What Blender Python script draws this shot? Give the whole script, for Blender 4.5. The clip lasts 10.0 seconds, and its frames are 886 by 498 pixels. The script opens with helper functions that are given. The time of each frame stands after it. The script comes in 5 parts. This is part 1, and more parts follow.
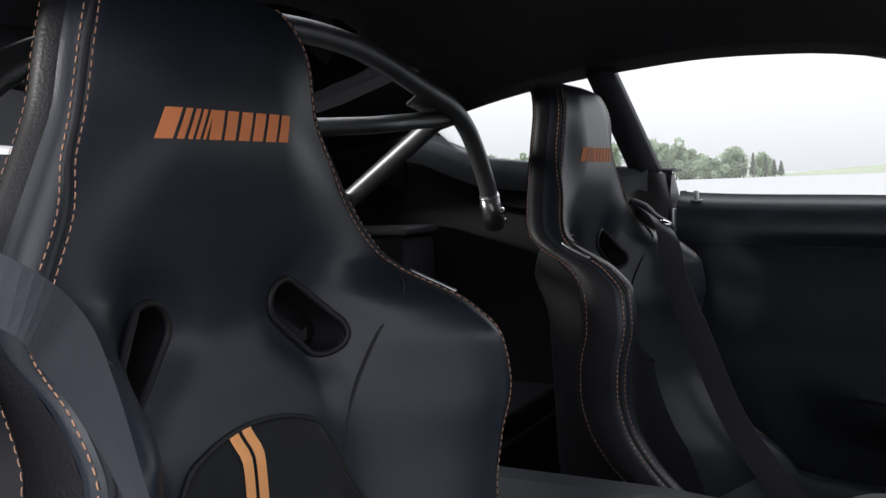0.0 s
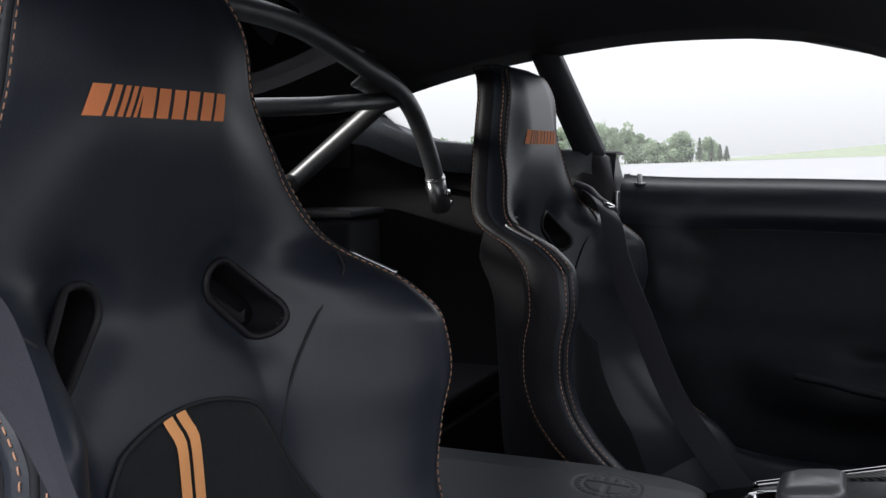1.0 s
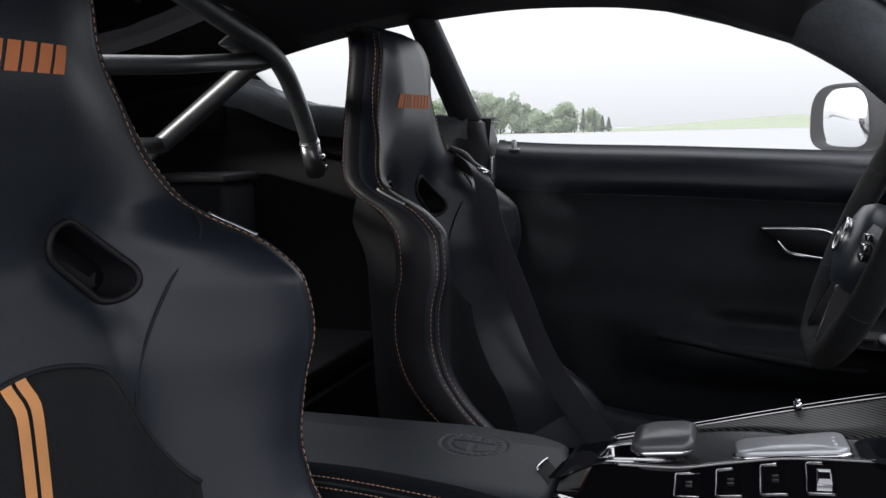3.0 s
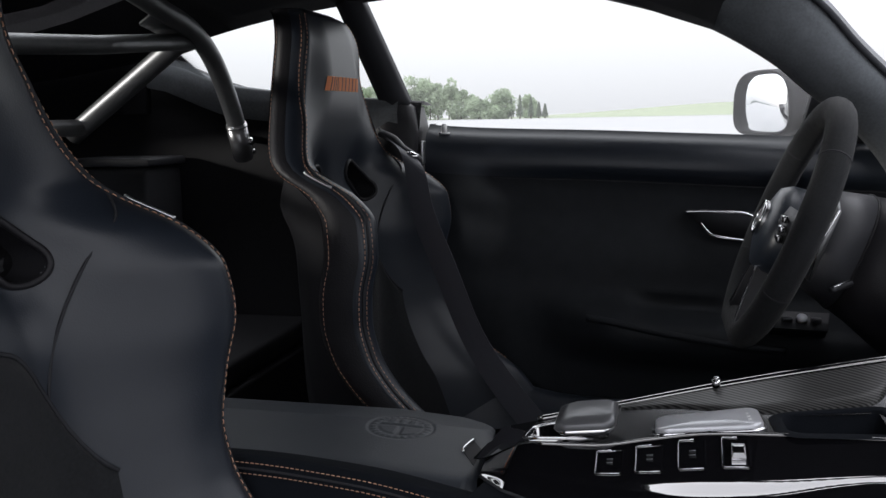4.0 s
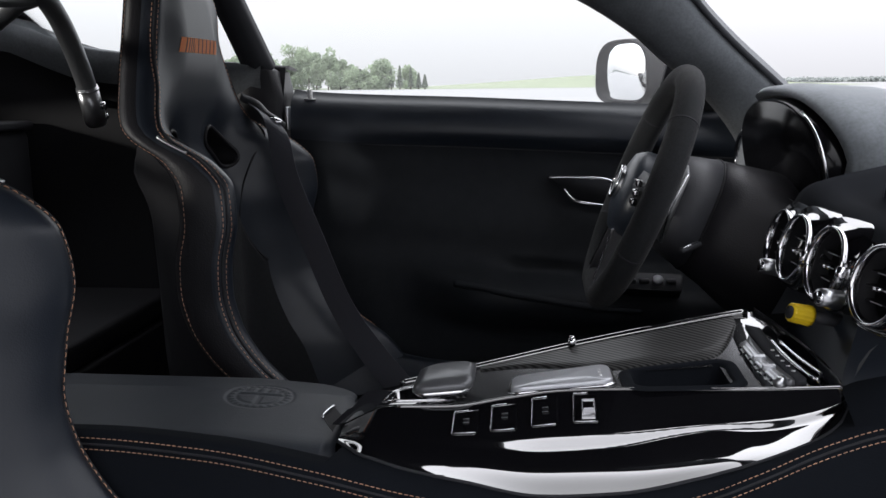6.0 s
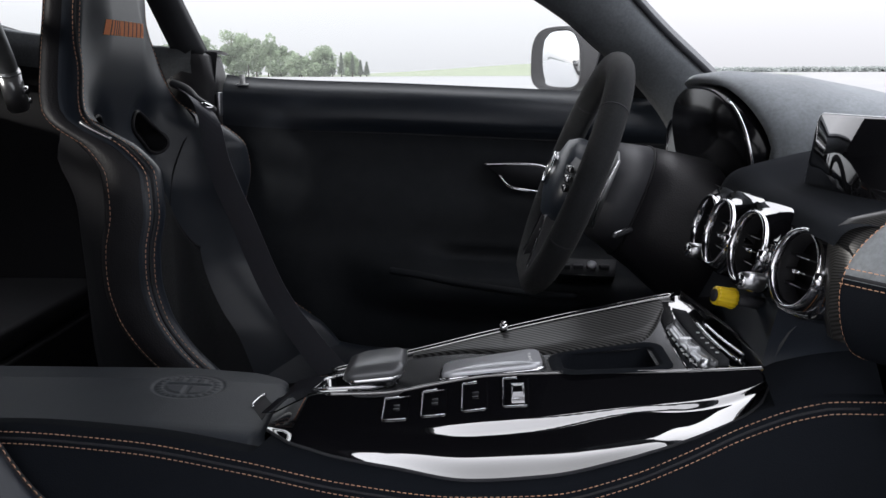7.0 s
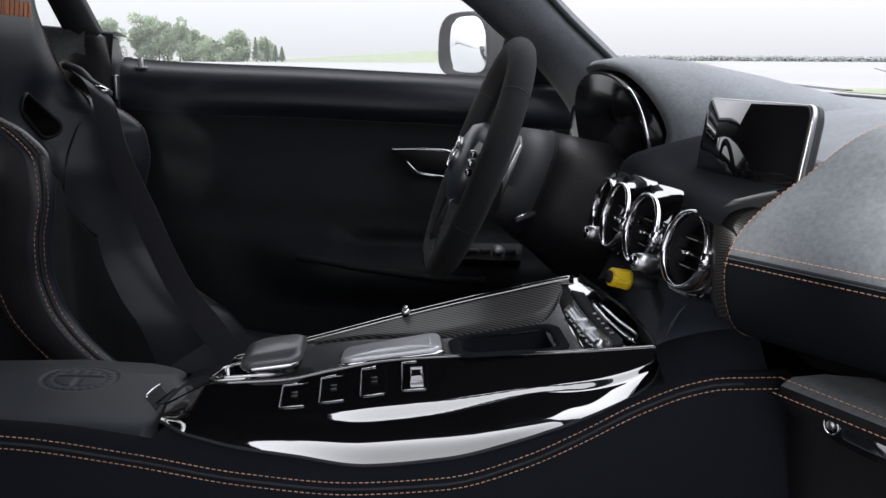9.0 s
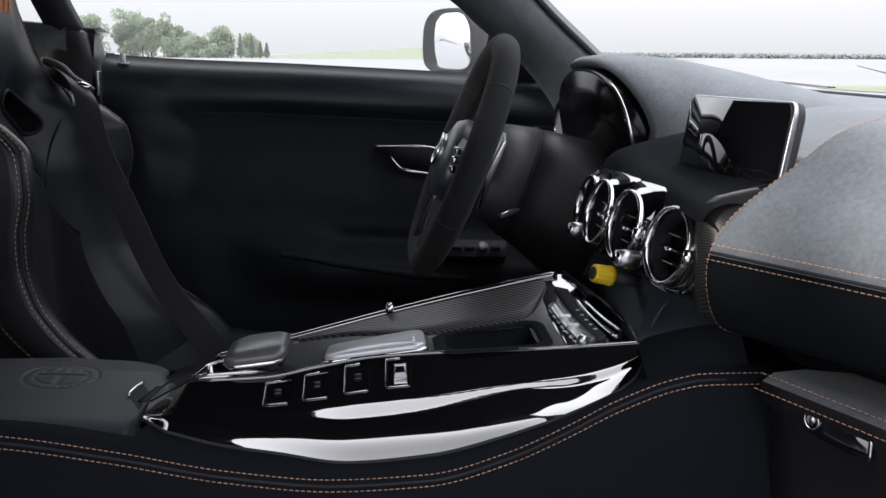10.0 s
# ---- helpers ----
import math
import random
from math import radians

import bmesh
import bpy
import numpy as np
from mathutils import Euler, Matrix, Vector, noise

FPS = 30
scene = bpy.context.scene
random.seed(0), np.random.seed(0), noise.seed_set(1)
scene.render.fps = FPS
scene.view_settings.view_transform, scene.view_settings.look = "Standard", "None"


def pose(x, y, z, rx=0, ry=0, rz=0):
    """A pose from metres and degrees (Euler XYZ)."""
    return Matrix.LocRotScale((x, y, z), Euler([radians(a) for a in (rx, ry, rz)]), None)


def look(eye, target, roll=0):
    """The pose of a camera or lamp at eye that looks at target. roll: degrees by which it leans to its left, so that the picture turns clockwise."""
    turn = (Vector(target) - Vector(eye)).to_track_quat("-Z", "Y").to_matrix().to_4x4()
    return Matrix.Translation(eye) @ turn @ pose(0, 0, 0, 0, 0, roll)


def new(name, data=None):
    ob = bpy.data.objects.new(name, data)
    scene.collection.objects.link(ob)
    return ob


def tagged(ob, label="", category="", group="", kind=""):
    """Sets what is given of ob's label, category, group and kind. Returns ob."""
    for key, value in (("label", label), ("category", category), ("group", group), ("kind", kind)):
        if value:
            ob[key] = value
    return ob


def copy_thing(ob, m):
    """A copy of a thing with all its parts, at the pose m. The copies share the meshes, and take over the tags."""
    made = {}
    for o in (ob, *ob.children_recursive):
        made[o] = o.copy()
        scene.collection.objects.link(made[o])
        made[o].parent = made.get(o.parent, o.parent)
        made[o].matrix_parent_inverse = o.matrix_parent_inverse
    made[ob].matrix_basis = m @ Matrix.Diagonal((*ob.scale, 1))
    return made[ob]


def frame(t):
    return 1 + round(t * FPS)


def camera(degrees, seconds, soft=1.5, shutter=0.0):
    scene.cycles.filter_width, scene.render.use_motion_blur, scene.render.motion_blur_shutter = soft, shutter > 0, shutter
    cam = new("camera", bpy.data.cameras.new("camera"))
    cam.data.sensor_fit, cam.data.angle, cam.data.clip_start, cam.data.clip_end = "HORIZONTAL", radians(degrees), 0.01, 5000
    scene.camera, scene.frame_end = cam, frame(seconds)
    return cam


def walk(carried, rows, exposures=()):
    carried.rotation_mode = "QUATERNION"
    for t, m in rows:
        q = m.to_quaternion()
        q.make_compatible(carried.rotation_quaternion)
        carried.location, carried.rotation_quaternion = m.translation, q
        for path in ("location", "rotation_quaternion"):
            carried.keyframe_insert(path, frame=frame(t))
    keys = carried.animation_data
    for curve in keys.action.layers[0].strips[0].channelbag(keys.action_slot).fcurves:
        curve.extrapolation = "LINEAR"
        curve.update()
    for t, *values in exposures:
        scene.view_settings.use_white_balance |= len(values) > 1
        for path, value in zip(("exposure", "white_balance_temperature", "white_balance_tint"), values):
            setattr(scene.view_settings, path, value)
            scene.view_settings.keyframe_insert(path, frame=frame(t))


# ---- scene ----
import functools

cam = camera(53.3, 10.0)
PATH = [
    (0, (0.03, -0.873, 1.072), (-0.918, 0.881, 0.926), -2.2),
    (0.5, (0.032, -0.87, 1.071), (-0.868, 0.908, 0.905), -2.0),
    (1, (0.037, -0.867, 1.07), (-0.812, 0.934, 0.882), -1.9),
    (1.5, (0.04, -0.863, 1.067), (-0.755, 0.96, 0.862), -1.8),
    (2, (0.045, -0.86, 1.065), (-0.689, 0.986, 0.839), -1.7),
    (2.5, (0.05, -0.858, 1.064), (-0.627, 1.008, 0.818), -1.5),
    (4, (0.068, -0.851, 1.059), (-0.411, 1.067, 0.76), -1.1),
    (4.5, (0.073, -0.849, 1.057), (-0.341, 1.082, 0.743), -1.0),
    (5, (0.08, -0.847, 1.056), (-0.265, 1.095, 0.721), -0.8),
    (5.5, (0.085, -0.844, 1.053), (-0.197, 1.105, 0.702), -0.7),
    (7, (0.102, -0.838, 1.048), (0.015, 1.121, 0.654), -0.2),
    (7.5, (0.108, -0.837, 1.047), (0.073, 1.122, 0.644), -0.1),
    (8, (0.113, -0.836, 1.046), (0.132, 1.121, 0.633), 0.0),
    (8.5, (0.117, -0.835, 1.045), (0.177, 1.119, 0.626), 0.2),
    (9, (0.121, -0.835, 1.045), (0.217, 1.118, 0.622), 0.3),
    (9.5, (0.123, -0.835, 1.045), (0.238, 1.116, 0.619), 0.3),
    (10, (0.123, -0.835, 1.045), (0.251, 1.114, 0.615), 0.4),
]
walk(cam, [(t, look(eye, target, roll)) for t, eye, target, roll in PATH])

# ---- world and sun: a pale overcast sky, brighter overhead, with a weak low sun behind the car ----
world = bpy.data.worlds.new("overcast")
scene.world = world
world.use_nodes = True
wn, wl = world.node_tree.nodes, world.node_tree.links
wn.clear()
w_out = wn.new("ShaderNodeOutputWorld")
w_bg = wn.new("ShaderNodeBackground")
w_sky = wn.new("ShaderNodeTexSky")
w_sky.sky_type, w_sky.sun_disc = "NISHITA", False
w_sky.sun_elevation, w_sky.sun_rotation = radians(12), radians(242)
w_sky.dust_density = 4.0
w_geo = wn.new("ShaderNodeTexCoord")
w_sep = wn.new("ShaderNodeSeparateXYZ")
w_map = wn.new("ShaderNodeMapRange")
w_map.inputs["From Min"].default_value, w_map.inputs["From Max"].default_value = 0.0, 1.0
w_map.inputs["To Min"].default_value, w_map.inputs["To Max"].default_value = 9.3, 42.0
w_tint = wn.new("ShaderNodeMix")
w_tint.data_type = "RGBA"
w_tint.inputs["Factor"].default_value = 0.88
w_cloud = wn.new("ShaderNodeMix")
w_cloud.data_type, w_cloud.blend_type = "RGBA", "MULTIPLY"
w_cloud.inputs["Factor"].default_value = 1.0
w_cloud.inputs["A"].default_value = (0.99, 0.995, 1.06, 1)
wl.new(w_geo.outputs["Generated"], w_sep.inputs[0])
wl.new(w_sep.outputs["Z"], w_map.inputs["Value"])
wl.new(w_map.outputs[0], w_cloud.inputs["B"])
wl.new(w_sky.outputs[0], w_tint.inputs["A"])
wl.new(w_cloud.outputs["Result"], w_tint.inputs["B"])
wl.new(w_tint.outputs["Result"], w_bg.inputs["Color"])
w_bg.inputs["Strength"].default_value = 0.1
wl.new(w_bg.outputs[0], w_out.inputs[0])

sun = new("sun", bpy.data.lights.new("sun", "SUN"))
sun.data.energy, sun.data.angle, sun.data.color = 2.1, radians(4), (1.0, 0.97, 0.93)
sun.matrix_world = look((-25.8, -13.8, 6.5), (0, 0, 0))


# ---- materials ----
def material(name, colour, rough=0.5, metal=0.0, vary=0.15, scale=40.0, bump=0.0, bump_scale=400.0, coat=0.0, sheen=0.0, large=3.0, spec=0.5, distance=0.001):
    """A surface with grain and slow variation of colour and gloss, in object space."""
    m = bpy.data.materials.new(name)
    m.use_nodes = True
    n, l = m.node_tree.nodes, m.node_tree.links
    b = n["Principled BSDF"]
    co = n.new("ShaderNodeTexCoord")
    fine = n.new("ShaderNodeTexNoise")
    fine.inputs["Scale"].default_value, fine.inputs["Detail"].default_value = scale, 4
    slow = n.new("ShaderNodeTexNoise")
    slow.inputs["Scale"].default_value, slow.inputs["Detail"].default_value = large, 3
    l.new(co.outputs["Object"], fine.inputs["Vector"])
    l.new(co.outputs["Object"], slow.inputs["Vector"])
    add = n.new("ShaderNodeMath")
    add.operation = "ADD"
    l.new(fine.outputs["Fac"], add.inputs[0])
    l.new(slow.outputs["Fac"], add.inputs[1])
    ramp = n.new("ShaderNodeMapRange")
    ramp.inputs["From Min"].default_value, ramp.inputs["From Max"].default_value = 0.6, 1.4
    ramp.inputs["To Min"].default_value, ramp.inputs["To Max"].default_value = 1 - vary, 1 + vary
    l.new(add.outputs[0], ramp.inputs["Value"])
    mul = n.new("ShaderNodeMix")
    mul.data_type, mul.blend_type = "RGBA", "MULTIPLY"
    mul.inputs["Factor"].default_value = 1.0
    mul.inputs["A"].default_value = (*colour, 1)
    l.new(ramp.outputs[0], mul.inputs["B"])
    l.new(mul.outputs["Result"], b.inputs["Base Color"])
    gloss = n.new("ShaderNodeMapRange")
    gloss.inputs["From Min"].default_value, gloss.inputs["From Max"].default_value = 0.3, 0.7
    gloss.inputs["To Min"].default_value, gloss.inputs["To Max"].default_value = max(rough * (1 - 0.6 * vary), 0.0), min(rough * (1 + 0.6 * vary), 1.0)
    l.new(slow.outputs["Fac"], gloss.inputs["Value"])
    l.new(gloss.outputs[0], b.inputs["Roughness"])
    b.inputs["Metallic"].default_value = metal
    b.inputs["Coat Weight"].default_value = coat
    b.inputs["Coat Roughness"].default_value = 0.03
    b.inputs["Sheen Weight"].default_value = sheen
    b.inputs["Specular IOR Level"].default_value = spec
    if bump:
        grain = n.new("ShaderNodeTexVoronoi")
        grain.inputs["Scale"].default_value = bump_scale
        l.new(co.outputs["Object"], grain.inputs["Vector"])
        bn = n.new("ShaderNodeBump")
        bn.inputs["Strength"].default_value, bn.inputs["Distance"].default_value = bump, distance
        l.new(grain.outputs["Distance"], bn.inputs["Height"])
        l.new(bn.outputs[0], b.inputs["Normal"])
    return m


def carbon_weave(name, pitch=80.0, bright=0.04):
    """Twill-woven carbon fibre under clear lacquer."""
    m = material(name, (0.03, 0.031, 0.033), 0.3, 0.0, 0.1, coat=0.08, spec=0.22)
    n, l = m.node_tree.nodes, m.node_tree.links
    wave = n.new("ShaderNodeTexWave")
    wave.wave_type, wave.bands_direction = "BANDS", "DIAGONAL"
    wave.inputs["Scale"].default_value = pitch
    wave.inputs["Distortion"].default_value = 0.3
    co = n.new("ShaderNodeTexCoord")
    l.new(co.outputs["Object"], wave.inputs["Vector"])
    mr = n.new("ShaderNodeMapRange")
    mr.inputs["To Min"].default_value, mr.inputs["To Max"].default_value = 0.003, bright
    l.new(wave.outputs["Fac"], mr.inputs["Value"])
    l.new(mr.outputs[0], n["Principled BSDF"].inputs["Base Color"])
    return m


def glass(name, tint=(0.95, 0.97, 0.96)):
    m = bpy.data.materials.new(name)
    m.use_nodes = True
    n, l = m.node_tree.nodes, m.node_tree.links
    n.clear()
    out, mix = n.new("ShaderNodeOutputMaterial"), n.new("ShaderNodeMixShader")
    clear, shine, fr = n.new("ShaderNodeBsdfTransparent"), n.new("ShaderNodeBsdfGlossy"), n.new("ShaderNodeFresnel")
    clear.inputs[0].default_value = (*tint, 1)
    shine.inputs["Roughness"].default_value = 0.02
    fr.inputs[0].default_value = 1.35
    l.new(fr.outputs[0], mix.inputs[0])
    l.new(clear.outputs[0], mix.inputs[1])
    l.new(shine.outputs[0], mix.inputs[2])
    l.new(mix.outputs[0], out.inputs[0])
    return m


LEATHER = material("black_leather", (0.0155, 0.0198, 0.0280), 0.38, vary=0.10, bump=0.15, bump_scale=650, spec=0.5, distance=0.0006)
LID_LEATHER = material("soft_black_leather", (0.026, 0.030, 0.037), 0.5, vary=0.12, bump=0.2, bump_scale=700, spec=0.4, distance=0.0006)
LEATHER_SIDE = material("black_side_leather", (0.0145, 0.014, 0.0165), 0.46, vary=0.14, bump=0.35, bump_scale=500, spec=0.25, distance=0.0006)
SUEDE = material("black_suede", (0.0165, 0.0175, 0.0195), 0.92, vary=0.3, scale=300, bump=0.3, bump_scale=1500, sheen=0.08, spec=0.15, large=25)
GREY_SUEDE = material("charcoal_suede", (0.185, 0.201, 0.216), 0.92, vary=0.28, scale=250, bump=0.3, bump_scale=1400, sheen=0.25, spec=0.15, large=22)
LINING = material("black_roof_lining", (0.020, 0.020, 0.023), 0.95, vary=0.2, scale=200, spec=0.1)
PLASTIC = material("black_plastic", (0.030, 0.031, 0.036), 0.55, vary=0.15, bump=0.2, bump_scale=900)
DARK = material("matt_black", (0.028, 0.029, 0.033), 0.8, vary=0.1, spec=0.2)
GLOSS = material("piano_black", (0.004, 0.004, 0.005), 0.04, vary=0.1, coat=1.0, spec=1.0)
GLOSS.node_tree.nodes["Principled BSDF"].inputs["Coat IOR"].default_value = 2.8
RUBBER = material("black_rubber", (0.012, 0.012, 0.014), 0.6, vary=0.1, spec=0.2)
CHROME = material("satin_chrome", (0.72, 0.72, 0.74), 0.14, 1.0, vary=0.1)
SILVER = material("brushed_silver", (0.55, 0.56, 0.58), 0.32, 1.0, vary=0.1)
PADGREY = material("satin_grey_touch_surface", (0.52, 0.53, 0.56), 0.30, 0.4, vary=0.06)
SATIN = material("dark_satin_metal", (0.075, 0.077, 0.082), 0.26, 0.8, vary=0.1)
FOOT = material("bright_titanium_sleeve", (0.42, 0.42, 0.43), 0.28, 0.9, vary=0.12)
TUBE = material("dark_titanium_tube", (0.22, 0.225, 0.23), 0.42, 0.8, vary=0.2, bump=0.1, bump_scale=700)
ORANGE = material("orange_thread", (0.60, 0.33, 0.21), 0.6, vary=0.12)
# lighter than the embroidery: brighter light on the stripes is in the colour
STRIPE = material("lit_orange_stripe", (0.92, 0.42, 0.16), 0.7, vary=0.08, bump=0.2, bump_scale=900)
EMBLEM = material("orange_embroidery", (0.82, 0.27, 0.10), 0.7, vary=0.1, bump=0.25, bump_scale=1200)
THREAD = material("copper_thread", (0.55, 0.29, 0.17), 0.6, vary=0.15)
WEBBING = material("black_webbing", (0.046, 0.048, 0.060), 0.6, vary=0.2, scale=900, bump=0.3, bump_scale=2500, distance=0.0002)
FIELD = material("black_door_trim", (0.0165, 0.0190, 0.0230), 0.6, vary=0.25, bump=0.2, bump_scale=900, spec=0.22)
FLANK = material("black_nappa", (0.0072, 0.0086, 0.0114), 0.88, vary=0.1, bump=0.25, bump_scale=700, spec=0.06, distance=0.0006)
CAPGREY = material("dark_satin_grey", (0.12, 0.123, 0.13), 0.34, 0.4, vary=0.06)
# pale grey leaf colour: the haze over the far woods is put into it
FARLEAF = material("hazed_distant_wood", (0.42, 0.45, 0.44), 0.9, vary=0.3, scale=0.5, large=0.05)
YELLOW = material("yellow_plastic", (0.72, 0.50, 0.01), 0.4, vary=0.06)
WHITE = material("white_marking", (0.7, 0.7, 0.7), 0.5, vary=0.05)
CARBON = carbon_weave("carbon_fibre")
FINE_CARBON = carbon_weave("fine_carbon_fibre", 230.0)
TWILL = carbon_weave("carbon_twill", 85.0, 0.075)
TWILL.node_tree.nodes["Principled BSDF"].inputs["Specular IOR Level"].default_value = 0.08
TWILL.node_tree.nodes["Principled BSDF"].inputs["Coat Weight"].default_value = 0.0
# darker copy of charcoal_suede: the posts' weaker light is put into its colour
LEDGE_SUEDE = material("shaded_charcoal_suede", (0.085, 0.092, 0.10), 0.92, vary=0.28, scale=250, bump=0.3, bump_scale=1400, sheen=0.2, spec=0.15, large=22)
MIRROR = material("mirror_glass", (0.93, 0.94, 0.95), 0.01, 1.0, vary=0.0)
PAINT = material("dark_car_paint", (0.03, 0.031, 0.033), 0.2, 0.3, vary=0.05, coat=0.8)
WINDOW = glass("window_glass")
# window glass plus a faint translucent film that imitates haze over the trees
HAZE_GLASS = glass("haze_film_glass")
n, l = HAZE_GLASS.node_tree.nodes, HAZE_GLASS.node_tree.links
veil, film = n.new("ShaderNodeBsdfTranslucent"), n.new("ShaderNodeMixShader")
veil.inputs["Color"].default_value = (0.9, 0.9, 0.9, 1)
film.inputs[0].default_value = 0.06
clean = n["Material Output"].inputs[0].links[0].from_socket
l.new(clean, film.inputs[1])
l.new(veil.outputs[0], film.inputs[2])
l.new(film.outputs[0], n["Material Output"].inputs[0])
DIAL = material("smoked_dial_glass", (0.005, 0.005, 0.006), 0.16, vary=0.05, spec=0.25)
SCREEN = material("screen_glass", (0.006, 0.006, 0.007), 0.04, vary=0.05, coat=0.5)
TARMAC = material("pale_airfield_concrete", (0.28, 0.28, 0.285), 0.85, vary=0.14, scale=0.6, large=0.03)
GRASS = material("meadow_grass", (0.215, 0.245, 0.165), 0.95, vary=0.25, scale=0.4, large=0.02)
BARK = material("bark", (0.10, 0.08, 0.06), 0.9, vary=0.3, scale=6)
# leaf and needle colours lifted well above foliage to carry the outdoor haze
LEAF = material("hazed_leaves", (0.34, 0.41, 0.29), 0.8, vary=0.45, scale=1.2, large=0.2)
FIRLEAF = material("hazed_fir_needles", (0.20, 0.235, 0.19), 0.85, vary=0.4, scale=1.5, large=0.2)

for leaf in (LEAF, FIRLEAF, FARLEAF):  # thin leaves let part of the skylight through
    n, l = leaf.node_tree.nodes, leaf.node_tree.links
    thin, both, base = n.new("ShaderNodeBsdfTranslucent"), n.new("ShaderNodeMixShader"), n["Principled BSDF"]
    l.new(base.inputs["Base Color"].links[0].from_socket, thin.inputs["Color"])
    both.inputs[0].default_value = 0.5
    l.new(base.outputs[0], both.inputs[1])
    l.new(thin.outputs[0], both.inputs[2])
    l.new(both.outputs[0], n["Material Output"].inputs["Surface"])


# ---- helpers of this scene ----
def curve1(table):
    """A smooth function through a short table of (place, value)."""
    xs, ys = np.array([a for a, _ in table], float), np.array([b for _, b in table], float)
    if xs[0] > xs[-1]:
        xs, ys = xs[::-1], ys[::-1]
    h, d = np.diff(xs), np.diff(ys) / np.diff(xs)
    m = np.zeros(len(xs))
    m[0], m[-1] = d[0], d[-1]
    for i in range(1, len(xs) - 1):
        if d[i - 1] * d[i] > 0:
            w1, w2 = 2 * h[i] + h[i - 1], h[i] + 2 * h[i - 1]
            m[i] = (w1 + w2) / (w1 / d[i - 1] + w2 / d[i])

    def f(x):
        x = min(max(x, xs[0]), xs[-1])
        i = min(int(np.searchsorted(xs, x, side="right")) - 1, len(xs) - 2)
        t = (x - xs[i]) / h[i]
        return float((2 * t**3 - 3 * t**2 + 1) * ys[i] + (t**3 - 2 * t**2 + t) * h[i] * m[i] + (3 * t**2 - 2 * t**3) * ys[i + 1] + (t**3 - t**2) * h[i] * m[i + 1])
    return f


def smooth(a, b, x):
    t = min(max((x - a) / (b - a), 0.0), 1.0)
    return t * t * (3 - 2 * t)


def spline(points, n=8, closed=False):
    """Points along a smooth curve through the given ones."""
    p = [Vector(q) for q in points]
    c, out = len(p), []
    for i in range(c if closed else c - 1):
        if closed:
            a, b, d, e = p[i - 1], p[i], p[(i + 1) % c], p[(i + 2) % c]
        else:
            a, b, d, e = p[max(i - 1, 0)], p[i], p[i + 1], p[min(i + 2, c - 1)]
        for k in range(n):
            t = k / n
            out.append(0.5 * ((2 * b) + (d - a) * t + (2 * a - 5 * b + 4 * d - e) * t * t + (3 * b - a - 3 * d + e) * t**3))
    if not closed:
        out.append(p[-1])
    return out


def thing(name, label, category, at=(0, 0, 0), group="", kind=""):
    ob = new(name)
    ob.empty_display_size = 0.05
    ob.location = at
    return tagged(ob, label, category, group, kind)


def link(name, bm, mat, parent=None, label="", flat=False):
    me = bpy.data.meshes.new(name)
    bmesh.ops.recalc_face_normals(bm, faces=bm.faces)
    for f in bm.faces:
        f.smooth = not flat
    bm.to_mesh(me)
    bm.free()
    me.materials.append(mat)
    ob = new(name, me)
    if parent:
        ob.parent = parent
        up, off = parent, Vector((0, 0, 0))
        while up:
            off += up.location
            up = up.parent
        ob.location = -off
        ob.location = Vector((0, 0, 0)) - off
    if label:
        ob["label"] = label
    return ob


def part(name, bm, mat, parent, label="", flat=False):
    """Links a bmesh in world coordinates as one mesh under a thing or a part."""
    return link(name, bm, mat, parent, label, flat)


def loft(rings, closed=True, caps=True):
    """A skin over rings of equally many points."""
    bm = bmesh.new()
    vs = [[bm.verts.new(p) for p in r] for r in rings]
    c = len(rings[0])
    for a, b in zip(vs, vs[1:]):
        for i in range(c if closed else c - 1):
            bm.faces.new((a[i], a[(i + 1) % c], b[(i + 1) % c], b[i]))
    if caps and closed:
        bm.faces.new(vs[0][::-1])
        bm.faces.new(vs[-1])
    return bm


def tube(points, r, sides=10, closed=False, flat=1.0):
    """A round bar along points; r a number or a function of the way along (0 to 1)."""
    p = [Vector(q) for q in points]
    rings, up = [], None
    for i, q in enumerate(p):
        if closed:
            d = (p[(i + 1) % len(p)] - p[i - 1]).normalized()
        else:
            d = (p[min(i + 1, len(p) - 1)] - p[max(i - 1, 0)]).normalized()
        if up is None:
            up = d.orthogonal().normalized()
        up = (up - d * up.dot(d)).normalized()
        side = d.cross(up)
        k = r(i / (len(p) - 1)) if callable(r) else r
        rings.append([q + k * (math.cos(2 * math.pi * j / sides) * up + flat * math.sin(2 * math.pi * j / sides) * side) for j in range(sides)])
    if closed:
        rings.append(rings[0])
        bm = loft(rings, caps=False)
        bmesh.ops.remove_doubles(bm, verts=bm.verts, dist=1e-6)
        return bm
    return loft(rings)


def box(x0, x1, y0, y1, z0, z1, bevel=0.004, segments=3):
    bm = bmesh.new()
    bmesh.ops.create_cube(bm, size=1.0, matrix=Matrix.Translation(((x0 + x1) / 2, (y0 + y1) / 2, (z0 + z1) / 2)) @ Matrix.Diagonal((x1 - x0, y1 - y0, z1 - z0, 1)))
    if bevel:
        bmesh.ops.bevel(bm, geom=list(bm.edges), offset=bevel, segments=segments, profile=0.5, affect="EDGES")
    return bm


def grid(f, us, vs):
    """A sheet of points f(u, v)."""
    return loft([[f(u, v) for u in us] for v in vs], closed=False, caps=False)


